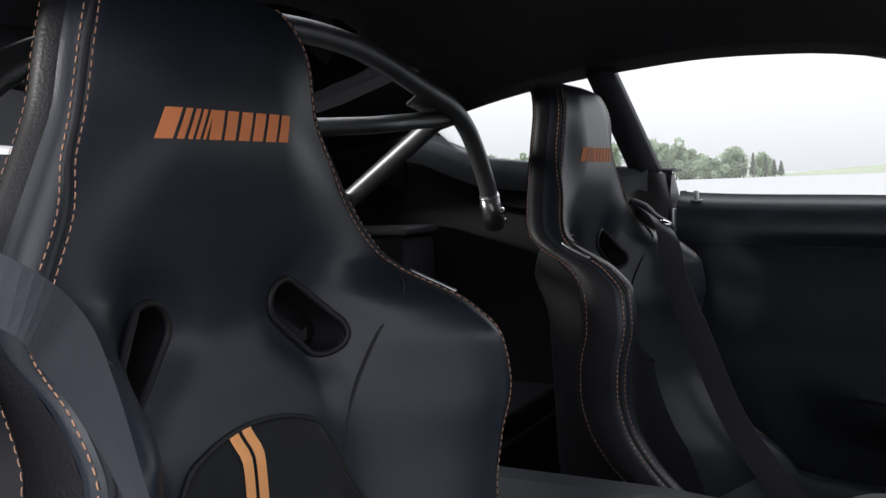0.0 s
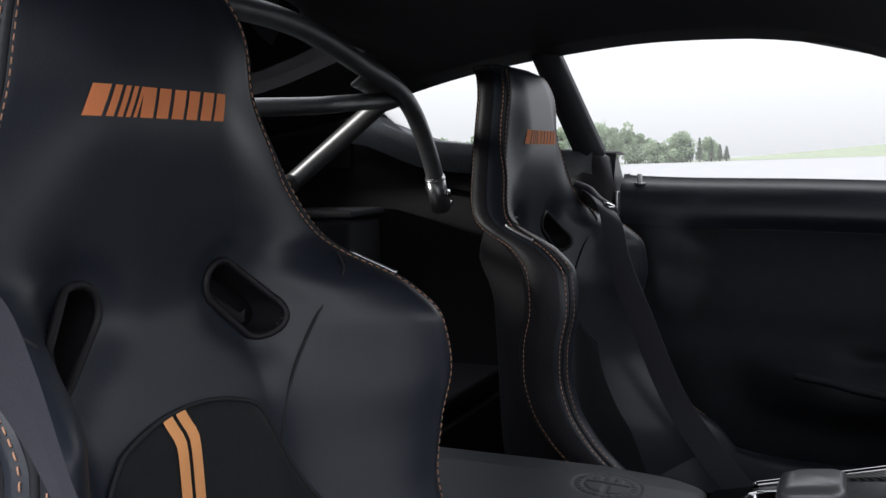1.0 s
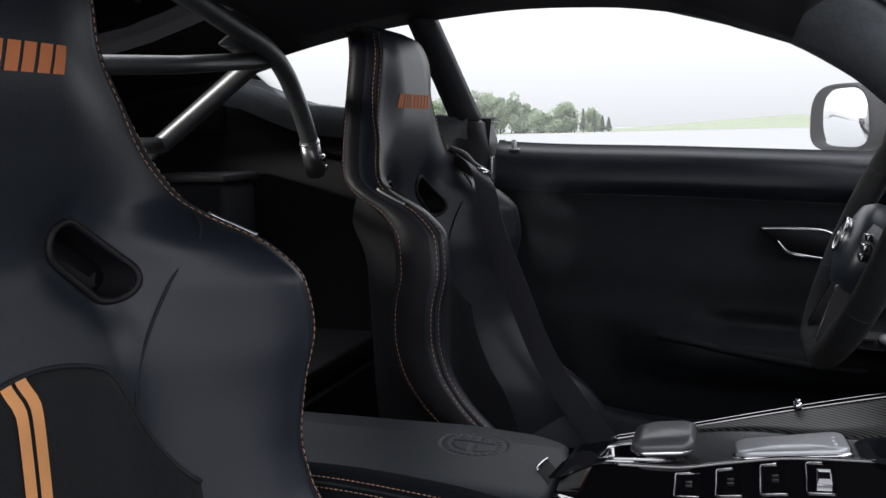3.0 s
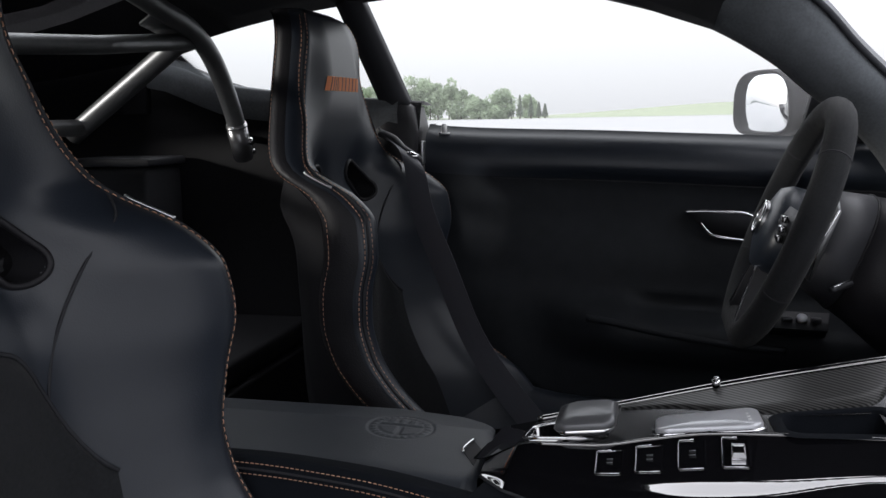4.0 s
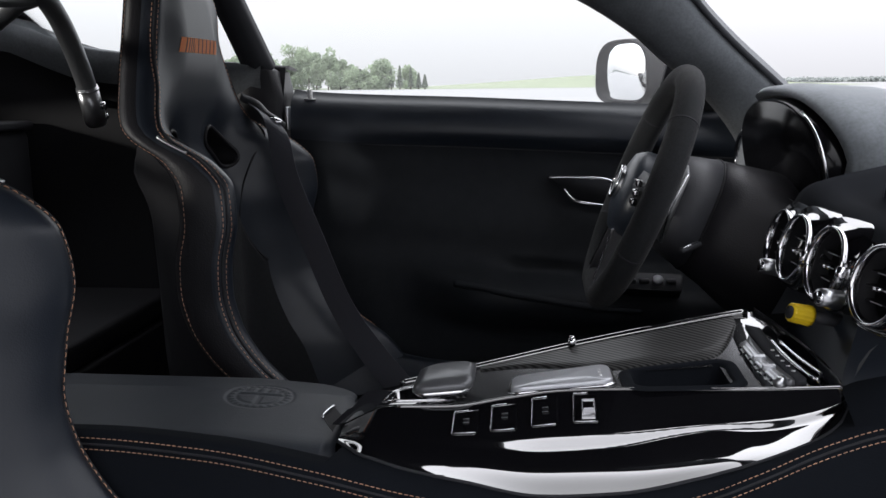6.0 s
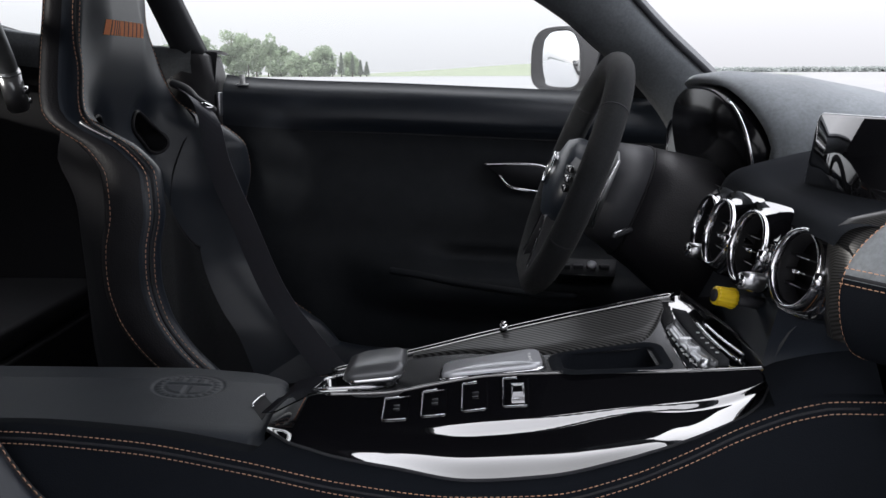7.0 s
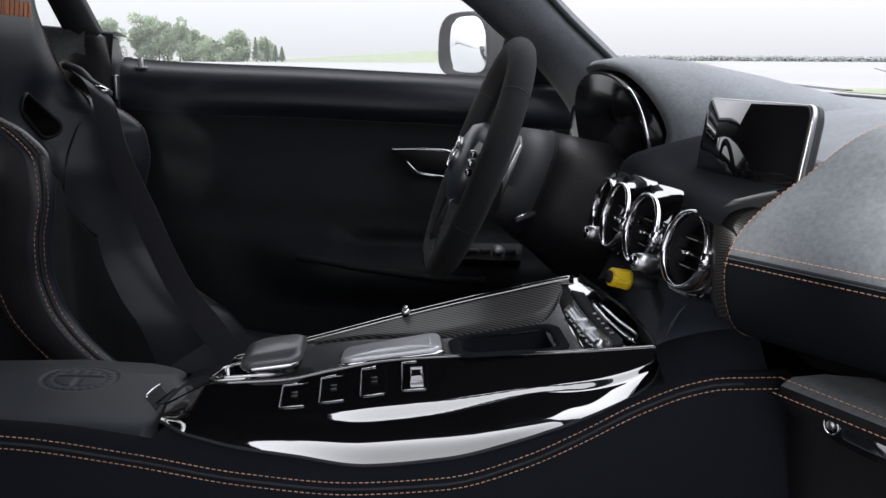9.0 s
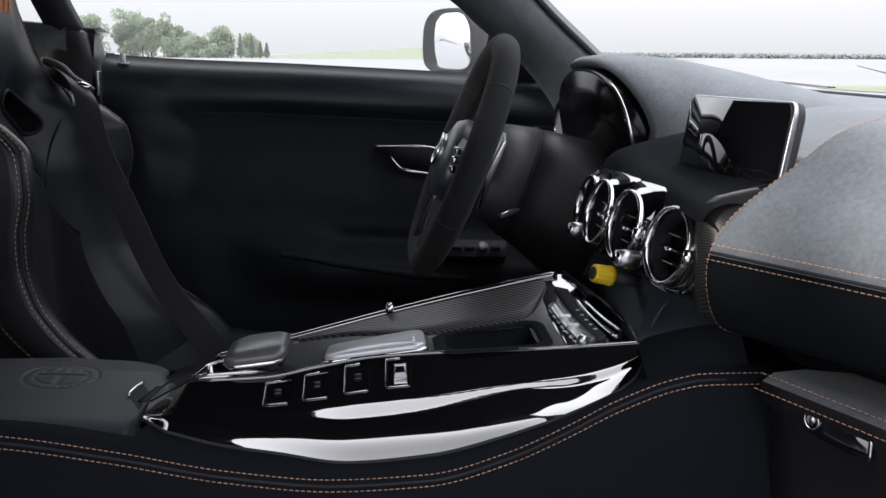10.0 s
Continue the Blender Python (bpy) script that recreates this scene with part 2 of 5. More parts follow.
def prism(outline, push, inset=0.0):
    """A closed outline pushed along a vector, its front rim rounded by inset."""
    o = [Vector(p) for p in outline]
    push = Vector(push)
    c = sum(o, Vector()) / len(o)
    if inset:
        q = push.normalized() * inset
        size = max((p - c).length for p in o)
        rings = [[c + (p - c) * (1 - inset / size) for p in o], [p + q * 0.4 for p in o], [p + q for p in o], [p + push for p in o]]
    else:
        rings = [o, [p + push for p in o]]
    return loft(rings)


def merge(*bms):
    out = bmesh.new()
    for b in bms:
        me = bpy.data.meshes.new("tmp")
        b.to_mesh(me)
        b.free()
        out.from_mesh(me)
        bpy.data.meshes.remove(me)
    return out


def stitches(points, normals, length=0.0055, gap=0.0028, r=0.0007):
    """A row of short raised threads along a seam."""
    bm = bmesh.new()
    p = [Vector(q) for q in points]
    s = [0.0]
    for a, b in zip(p, p[1:]):
        s.append(s[-1] + (b - a).length)

    def at(d):
        i = min(max(int(np.searchsorted(s, d)) - 1, 0), len(p) - 2)
        t = (d - s[i]) / max(s[i + 1] - s[i], 1e-9)
        return p[i].lerp(p[i + 1], t), Vector(normals[i]).lerp(Vector(normals[i + 1]), t).normalized()
    d = 0.0
    while d + length < s[-1]:
        (a, na), (b, nb) = at(d), at(d + length)
        m, way = (a + b) / 2, (b - a).normalized()
        nn = (na + nb).normalized()
        side = way.cross(nn)
        ring = []
        for q, h in ((a, 0.0), (a.lerp(b, 0.2), r * 1.2), (a.lerp(b, 0.8), r * 1.2), (b, 0.0)):
            ring.append([q + nn * (h - r * 0.3) + r * (math.cos(k * math.pi / 2) * nn + math.sin(k * math.pi / 2) * side) for k in range(4)])
        vs = [[bm.verts.new(v) for v in g] for g in ring]
        for g, h in zip(vs, vs[1:]):
            for k in range(4):
                bm.faces.new((g[k], g[(k + 1) % 4], h[(k + 1) % 4], h[k]))
        bm.faces.new(vs[0][::-1])
        bm.faces.new(vs[-1])
        d += length + gap
    return bm


# ================= large structure: the car's cabin =================
RAIL = curve1([(-1.4, 1.10), (-0.85, 1.165), (-0.694, 1.207), (-0.565, 1.232), (-0.415, 1.249), (-0.27, 1.257), (-0.143, 1.252), (-0.012, 1.233), (0.088, 1.199), (0.14, 1.181), (0.226, 1.129), (0.277, 1.086), (0.345, 1.032), (0.42, 0.97)])
QSILL = curve1([(-1.4, 1.13), (-0.95, 1.172), (-0.86, 1.172), (-0.82, 1.160), (-0.77, 1.139), (-0.71, 1.118), (-0.594, 1.103), (-0.412, 1.086), (-0.33, 1.08)])
BELT = curve1([(-0.36, 1.040), (-0.33, 1.034), (-0.02, 1.020), (0.27, 1.007), (0.5, 0.998)])


def roof_point(y, x):
    k = abs(y) / 0.60
    return Vector((x, y, RAIL(x) + 0.058 * (1 - k ** 2.2) * smooth(0.32, -0.1, x)))


roof_y = [-0.60 + 0.06 * i for i in range(21)]

def roof_tail(y):
    """Rear edge of the lining, drawn forward where the rear window begins."""
    return -0.665 + 0.057 * smooth(0.20, 0.08, abs(y))


lower = [[roof_point(y, roof_tail(y) + (0.140 - roof_tail(y)) * i / 22) for y in roof_y] for i in range(23)]
upper = [[p + Vector((0, 0, 0.035)) for p in row] for row in lower]
bm = merge(loft(lower, False, False), loft(upper, False, False), loft([[r[0] for r in lower], [r[0] for r in upper]], False, False),
           loft([[r[-1] for r in lower], [r[-1] for r in upper]], False, False), loft([lower[0], upper[0]], False, False), loft([lower[-1], upper[-1]], False, False))
bmesh.ops.remove_doubles(bm, verts=bm.verts, dist=1e-5)
tagged(link("ceiling", bm, LINING), "black fabric roof lining of a sports car", "ceiling", kind="structure")

# header out of view, carried far forward to keep sky off the gloss console
rows_a, rows_b = [], []
for i in range(21):
    y = -0.50 + 0.05 * i
    k = (y / 0.5) ** 2
    a, b = roof_point(y, 0.135), Vector((0.47 - 0.31 * k, y, 1.260 - 0.006 * k + 0.012 * (1 - k)))
    m = (a + b) / 2 + Vector((0, 0, 0.012))
    rows_a.append([a, m, b])
    rows_b.append([a + Vector((0, 0, 0.035)), m + Vector((0, 0, 0.03)), b + Vector((0.006, 0, 0.02))])
bm = merge(loft(rows_a, False, False), loft(rows_b, False, False), loft([[r[2] for r in rows_a], [r[2] for r in rows_b]], False, False))
tagged(link("windscreen_header", bm, LINING), "black lined header above the windscreen, extended to block skylight", "header", kind="structure")

# the tail: side linings that close in on a narrow rear window
def tail_point(y, x):
    k = abs(y) / 0.60
    return Vector((x, y, RAIL(x) + 0.058 * (1 - k ** 2.2)))


for s in (-1, 1):
    xs = [-0.665 - 0.05 * i for i in range(18)]
    rows = [[tail_point(s * y, x) for y in (0.36, 0.40, 0.44, 0.49, 0.54, 0.6)] for x in xs]
    rows2 = [[p + Vector((0, 0, 0.03)) for p in r] for r in rows]
    bm = merge(loft(rows, False, False), loft(rows2, False, False), loft([[r[0] for r in rows], [r[0] for r in rows2]], False, False))
    tagged(link("ceiling_tail", bm, LINING), "black lining beside the narrow rear window", "lining", kind="structure")
bm = box(-1.52, -1.49, -0.75, 0.75, 0.3, 1.16, 0)
tagged(link("wall_rear", bm, DARK), "dark rear wall of the luggage bay", "wall", kind="structure")


def body_side(s):
    """Inner wall behind the doors with the sill of the quarter window, and the frame round the openings."""
    def face(t, x):
        z1 = QSILL(x)
        z = 0.30 + (z1 - 0.30) * t
        bulge = 0.03 * math.sin(math.pi * min(t, 1)) - 0.02 * smooth(0.9, 1.0, t)
        return Vector((x, s * (0.665 - bulge), z))
    xs = [-1.5 + 0.05 * i for i in range(24)]
    ts = [i / 16 for i in range(17)]
    inner = [[face(t, x) for t in ts] for x in xs]
    ledge = [[face(1.0, x) + Vector((0, s * d, 0.004 * math.sin(d * 60))) for d in (0, 0.02, 0.045, 0.08)] for x in xs]
    bm = merge(loft(inner, False, False), loft(ledge, False, False))
    bmesh.ops.remove_doubles(bm, verts=bm.verts, dist=1e-5)
    return bm


for name, s in (("wall_left", 1), ("wall_right", -1)):
    tagged(link(name, body_side(s), RUBBER), "black trimmed inner side of the car behind the door", "wall", kind="structure")
    bm = loft([[Vector((x, s * y, QSILL(x) + z)) for y, z in ((0.645, -0.052), (0.640, -0.02), (0.648, 0.001), (0.69, 0.004))] for x in [-0.87 + 0.0375 * i for i in range(14)]], False, False)
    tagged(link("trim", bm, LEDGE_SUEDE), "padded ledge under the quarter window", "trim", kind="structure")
    # closed lining behind the quarter window
    rows = [[Vector((x, s * y, z)) for y, z in ((0.632, QSILL(x) - 0.10), (0.628, QSILL(x)), (0.60, max(RAIL(x), QSILL(x)) + 0.02), (0.625, max(RAIL(x), QSILL(x)) + 0.02), (0.66, QSILL(x)), (0.66, QSILL(x) - 0.10))] for x in [-0.872 - 0.052 * i for i in range(13)]]
    tagged(link("rear_post", loft(rows), LINING), "black lined rear post behind the quarter window", "pillar", kind="structure")
    # door post between side window and quarter window
    rings = []
    for t in [i / 10 for i in range(11)]:
        z = 1.262 - 0.19 * t
        xa, xb = -0.475 + 0.060 * t, -0.428 + 0.064 * t
        y = 0.585 + 0.075 * t
        rings.append([Vector((xa, s * y, z)), Vector(((xa + xb) / 2, s * (y - 0.012), z)), Vector((xb, s * y, z)), Vector((xb - 0.004, s * (y + 0.05), z)), Vector((xa + 0.004, s * (y + 0.05), z))])
    tagged(link("door_post", loft(rings), DARK), "slim black post between the side windows", "pillar", kind="structure")
    # post panel below, with a rounded leather edge
    rings = []
    for z, x1, y0 in ((1.082, -0.372, 0.652), (1.075, -0.360, 0.645), (1.03, -0.350, 0.640), (0.98, -0.352, 0.640), (0.9, -0.352, 0.64), (0.5, -0.35, 0.64), (0.32, -0.35, 0.64)):
        rings.append([Vector((-0.46, s * (y0 + 0.01), z)), Vector((-0.40, s * y0, z)), Vector((x1 - 0.010, s * (y0 + 0.002), z)), Vector((x1, s * (y0 + 0.014), z)), Vector((x1, s * 0.74, z)), Vector((-0.46, s * 0.74, z))])
    tagged(link("door_post_panel", loft(rings), LEATHER_SIDE), "leather-covered panel at the foot of the door post", "panel", kind="structure")
    # windscreen post: broad suede face between window edge and windscreen
    rings = []
    rear = [(-0.06, 0.600, 1.244), (0.06, 0.600, 1.210), (0.14, 0.603, 1.181), (0.226, 0.608, 1.129), (0.277, 0.615, 1.086), (0.345, 0.630, 1.031), (0.40, 0.640, 0.965), (0.43, 0.645, 0.90)]
    front = [(0.14, 0.50, 1.285), (0.20, 0.535, 1.262), (0.282, 0.570, 1.209), (0.340, 0.585, 1.147), (0.390, 0.592, 1.098), (0.452, 0.600, 1.044), (0.52, 0.606, 0.98), (0.56, 0.61, 0.92)]
    for a, b in zip(spline(rear, 4), spline(front, 4)):
        mid = (a + b) / 2 + Vector((0, -0.020, 0.0))
        a1, b1 = a + Vector((0.02, 0.06, 0.012)), b + Vector((0.015, 0.05, 0.02))
        q1, q3 = a.lerp(b, 0.12) + Vector((0, -0.012, 0)), a.lerp(b, 0.85) + Vector((0, -0.014, 0))
        rings.append([Vector((p.x, s * p.y, p.z)) for p in (a, q1, mid, q3, b, b1, a1)])
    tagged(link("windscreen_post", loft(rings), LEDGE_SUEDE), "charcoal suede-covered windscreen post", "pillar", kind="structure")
    edge = [(p[0] + 0.004, s * (p[1] - 0.002), p[2] + 0.003) for p in front]
    tagged(link("windscreen_seal", tube(spline(edge, 5), 0.005, 8), DARK), "thin black rubber seal along the windscreen", "trim", kind="structure")

tagged(link("floor", box(-1.5, 0.95, -0.74, 0.74, 0.24, 0.30, 0), DARK), "black carpeted car floor", "floor", kind="structure")
tagged(link("wall_front", box(0.86, 0.90, -0.74, 0.74, 0.25, 0.93, 0), DARK), "dark bulkhead behind the dashboard", "wall", kind="structure")
tagged(link("door_sill", box(-0.4, 0.86, -0.80, -0.66, 0.25, 0.42, 0.02), PAINT), "dark painted sill under the open doorway", "sill", kind="structure")

# glass
for name, s in (("window_1", 1), ("window_2", -1)):
    xs = [-0.84 + 0.041 * i for i in range(11)]
    bm = loft([[Vector((x + 0.045, s * 0.675, QSILL(x + 0.045) - 0.004)), Vector((x - 0.02, s * 0.625, RAIL(x - 0.02) + 0.01))] for x in xs], False, False)
    ob = tagged(link(name, bm, WINDOW), "clear quarter window glass", "window", kind="structure")
    ob.visible_shadow = False
bm = loft([[tail_point(y, x) + Vector((0, 0, 0.02)) for y in (-0.40, -0.2, 0, 0.2, 0.40)] for x in [-0.59 - 0.06 * i for i in range(16)]], False, False)
ob = tagged(link("window_3", bm, WINDOW), "sloping rear window glass", "window", kind="structure")
ob.visible_shadow = False

# closed side window of the far door, with a pale film standing in for outdoor haze
PANE_TOP = curve1([(-0.10, 1.262), (-0.06, 1.256), (0.06, 1.222), (0.14, 1.192), (0.226, 1.141), (0.277, 1.098), (0.345, 1.043), (0.37, 1.02)])
rows = []
for x in [-0.45 + 0.041 * i for i in range(20)]:
    low, high = BELT(x) - 0.012, RAIL(x) + 0.01 if x < -0.10 else PANE_TOP(x)
    rows.append([Vector((x, 0.742 - 0.50 * (z - 1.02), z)) for z in (low, low + (high - low) * 0.5, high)])
ob = tagged(link("window_4", loft(rows, False, False), HAZE_GLASS), "closed side window glass with a pale film for haze", "window", kind="structure")
ob.visible_shadow = False


# ================= outside =================
bm = bmesh.new()
bmesh.ops.create_grid(bm, x_segments=40, y_segments=40, size=2500)
tagged(link("ground", bm, TARMAC), "pale concrete airfield apron reaching the horizon", "ground", kind="structure")


def mound(cx, cy, rx, ry, h):
    """A low grassy rise."""
    def f(u, v):
        return Vector((cx + rx * v * math.cos(u), cy + ry * v * math.sin(u), h * (0.5 + 0.5 * math.cos(math.pi * v)) * (1 + 0.12 * math.sin(3 * u + 1)) + 0.02))
    return grid(f, [2 * math.pi * i / 48 for i in range(49)], [0.02 + 0.98 * j / 14 for j in range(15)])


tagged(link("meadow_hill", mound(22, 290, 80, 60, 3.2), GRASS), "low pale green meadow rise beyond the apron", "hill", kind="structure")
tagged(link("verge", mound(-30, 225, 110, 22, 0.35), GRASS), "strip of grass in front of the trees", "verge", kind="structure")
tagged(link("verge", mound(330, 160, 150, 60, 0.5), GRASS), "far strip of grass beside the apron", "verge", kind="structure")


def ground_line(name, a, b, w, mat, label):
    a, b = Vector(a), Vector(b)
    side = (b - a).normalized().cross(Vector((0, 0, 1))) * w
    bm = loft([[p - side, p - side * 0.7 + Vector((0, 0, 0.06)), p + side * 0.7 + Vector((0, 0, 0.06)), p + side] for p in [a.lerp(b, i / 20) for i in range(21)]], False, False)
    tagged(link(name, bm, mat), label, "kerb", kind="structure")


ground_line("kerb", (26, 95, 0), (15.4, 29.0, 0), 0.16, PLASTIC, "low dark kerb along the edge of the apron")
ground_line("kerb", (60, 110, 0), (21.5, 33.0, 0), 0.12, PLASTIC, "low dark kerb along the edge of the apron")
tagged(link("verge", mound(17.5, 27.5, 2.6, 4.5, 0.05), GRASS), "small patch of grass beside the kerb", "verge", kind="structure")


def tree(name, x, y, h, r, seed, fir=False):
    rng = random.Random(seed)
    top = thing(name, "slender fir at the edge of the wood, paled for haze" if fir else "leafy green broadleaf tree, paled for haze", "tree", (x, y, 0), "wood beyond the apron")
    limbs = [tube([(x, y, 0), (x + 0.1, y, h * 0.4), (x, y + 0.1, h * 0.92)], lambda t: 0.16 * (1 - 0.85 * t), 7)]
    for i in range(0 if fir else 6):
        a, z = rng.uniform(0, 6.28), h * rng.uniform(0.25, 0.6)
        limbs.append(tube([(x, y, z), (x + 0.5 * r * math.cos(a), y + 0.5 * r * math.sin(a), z + 0.18 * h)], lambda t: 0.07 * (1 - 0.7 * t), 5))
    part("trunk", merge(*limbs), BARK, top)
    verts, faces = [], []
    count = 900 if fir else 2600
    clumps = [(rng.uniform(0, 6.28), rng.uniform(0.2, 0.95), rng.uniform(0.05, 0.88), rng.uniform(0.22, 0.42)) for _ in range(22)]
    for i in range(count):
        if fir:
            t = rng.random() ** 0.7
            a, rad = rng.uniform(0, 6.28), r * (1 - t) * rng.uniform(0.5, 1.0) * (0.8 + 0.2 * math.sin(t * 40))
            c = Vector((x + rad * math.cos(a), y + rad * math.sin(a), h * (0.08 + 0.92 * t)))
        else:
            a, k, t, q = clumps[rng.randrange(22)]
            d = Vector((rng.gauss(0, 1), rng.gauss(0, 1), rng.gauss(0, 1))).normalized() * q * r * rng.uniform(0.6, 1.0)
            spread = r * 0.75 * k * math.sqrt(max(1 - ((t - 0.4) / 0.62) ** 2, 0.05))
            c = Vector((x + spread * math.cos(a), y + spread * math.sin(a), h * (0.04 + 0.88 * t))) + d
            c.z = max(c.z, 0.2)
        s = rng.uniform(0.16, 0.36) * (0.8 if fir else 1.0)
        n1 = Vector((rng.gauss(0, 1), rng.gauss(0, 1), rng.gauss(0, 1))).normalized()
        n2 = n1.orthogonal().normalized()
        b = len(verts)
        verts += [c + n1 * s, c + n2 * s * 0.6, c - n1 * s, c - n2 * s * 0.6]
        faces.append((b, b + 1, b + 2, b + 3))
    me = bpy.data.meshes.new("crown")
    me.from_pydata([v - Vector((x, y, 0)) for v in verts], [], faces)
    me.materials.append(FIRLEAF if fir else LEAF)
    crown = new("crown", me)
    crown.parent = top
    return top


rng = random.Random(4)
for i in range(30):
    t = i / 29
    x = -112 + 80 * t + rng.uniform(-1.5, 1.5)
    h = 8.2 + 3.0 * math.exp(-((x + 58) / 10) ** 2) + rng.uniform(-1.0, 1.0) - (1.6 if x > -47 else 0)
    tree("broadleaf_tree", x, 205 + rng.uniform(-5, 6), h, rng.uniform(3.2, 4.6), 100 + i)
for x, h in ((-40.5, 4.6), (-33.5, 4.6), (-31.5, 5.2), (-29.0, 4.8), (-27.2, 3.6), (-25.8, 3.2)):
    tree("fir_tree", x, 200, h, 1.0, int(200 + h * 10 + x), True)


def far_woods(name, x0, y0, x1, y1, n, h, seed):
    rng = random.Random(seed)
    verts, faces = [], []
    for i in range(n):
        t = rng.random()
        hh = h * rng.uniform(0.6, 1.1)
        x, y = x0 + (x1 - x0) * t, y0 + (y1 - y0) * t + rng.uniform(-6, 6)
        for k in range(22):
            z = hh * rng.random()
            c = Vector((x + rng.gauss(0, 1) * 1.2 * (1.2 - z / hh), y + rng.gauss(0, 1), z))
            n1 = Vector((rng.gauss(0, 1), rng.gauss(0, 1), rng.gauss(0, 1))).normalized() * rng.uniform(0.5, 1.1)
            n2 = n1.orthogonal() * 0.7
            b = len(verts)
            verts += [c + n1, c + n2, c - n1, c - n2]
            faces.append((b, b + 1, b + 2, b + 3))
    me = bpy.data.meshes.new(name)
    me.from_pydata(verts, [], faces)
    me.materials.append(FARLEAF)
    return tagged(new(name, me), "distant line of trees on the horizon, greyed pale for haze", "woods", kind="stuff")


# far tree lines, their haze painted in through FARLEAF
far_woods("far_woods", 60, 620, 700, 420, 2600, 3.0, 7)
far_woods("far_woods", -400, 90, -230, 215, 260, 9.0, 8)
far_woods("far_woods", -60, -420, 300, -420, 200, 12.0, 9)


# ================= seats =================
SEAT_W = curve1([(1.222, 0.055), (1.217, 0.078), (1.205, 0.096), (1.17, 0.113), (1.13, 0.121), (1.087, 0.142), (1.05, 0.164), (1.0, 0.194), (0.95, 0.212), (0.9, 0.220), (0.85, 0.218), (0.8, 0.211), (0.75, 0.209), (0.7, 0.207), (0.5, 0.21)])
SEAT_EDGE = curve1([(1.222, -0.425), (1.21, -0.408), (1.17, -0.398), (1.13, -0.400), (1.05, -0.391), (1.015, -0.380), (1.0, -0.364), (0.97, -0.306), (0.94, -0.279), (0.90, -0.275), (0.85, -0.285), (0.81, -0.288), (0.77, -0.280), (0.73, -0.258), (0.685, -0.215), (0.64, -0.155), (0.5, -0.07)])
SEAM_IN = curve1([(1.222, 0.915), (1.138, 0.920), (1.1, 0.91), (1.057, 0.855), (1.02, 0.875), (0.978, 0.94), (0.943, 0.955), (0.9, 0.955), (0.6, 0.955)])
SEAM_OUT = curve1([(1.222, 0.968), (1.138, 0.970), (1.1, 0.957), (1.057, 0.915), (1.02, 0.93), (0.978, 0.985), (0.943, 0.990), (0.9, 0.990), (0.6, 0.990)])
SEAT_MID = curve1([(1.222, -0.425), (1.21, -0.405), (1.17, -0.390), (1.115, -0.385), (1.05, -0.394), (0.98, -0.404), (0.93, -0.392), (0.88, -0.380), (0.8, -0.378), (0.7, -0.376), (0.5, -0.34)])
HOLE_A, HOLE_B, HOLE_R = Vector((0.070, 0.985)), Vector((0.097, 0.957)), 0.0178


def hole_distance(y, z):
    p, ab = Vector((abs(y), z)), HOLE_B - HOLE_A
    t = min(max((p - HOLE_A).dot(ab) / ab.length_squared, 0), 1)
    return (p - HOLE_A - ab * t).length - HOLE_R


def seat_front(u, z, pierce=False):
    """Front of the backrest: u from -1 to 1 across."""
    w, a = SEAT_W(z), abs(u)
    k = smooth(0.38, 0.93, a)
    x = SEAT_MID(z) + (SEAT_EDGE(z) - SEAT_MID(z)) * k
    t = max((a - 0.86) / 0.14, 0)
    x -= 0.020 * (1 - math.sqrt(max(1 - t * t, 0)))
    if pierce:
        x -= 0.055 * smooth(0.0, -0.005, hole_distance(w * u, z))
    x += 0.006 * math.exp(-(hole_distance(w * u, z) / 0.018) ** 2) * (0 if pierce and hole_distance(w * u, z) < 0 else -1)
    return Vector((x, w * u, z))


def seat_normal(u, z):
    e = 0.004
    n = (seat_front(min(u + e, 1), z) - seat_front(max(u - e, -1), z)).cross(seat_front(u, z + e) - seat_front(u, z - e)).normalized()
    return n if n.x > 0 else -n


def on_seat(u, z, lift, y0):
    p = seat_front(u, z) + seat_normal(u, z) * lift
    return p + Vector((0, y0, 0))


def side_depth(z):
    return 0.026 + 0.022 * smooth(1.02, 0.94, z)


def seam_point(s, z, v, lift, y0):
    """On the front up to v = 1; past that, v - 1 metres back along the side."""
    if v <= 1:
        return on_seat(s * v, z, lift, y0), seat_normal(s * v, z)
    return seat_front(s, z) + Vector((1 - v, s * (0.003 + lift), 0)) + Vector((0, y0, 0)), Vector((0.2, s, 0)).normalized()


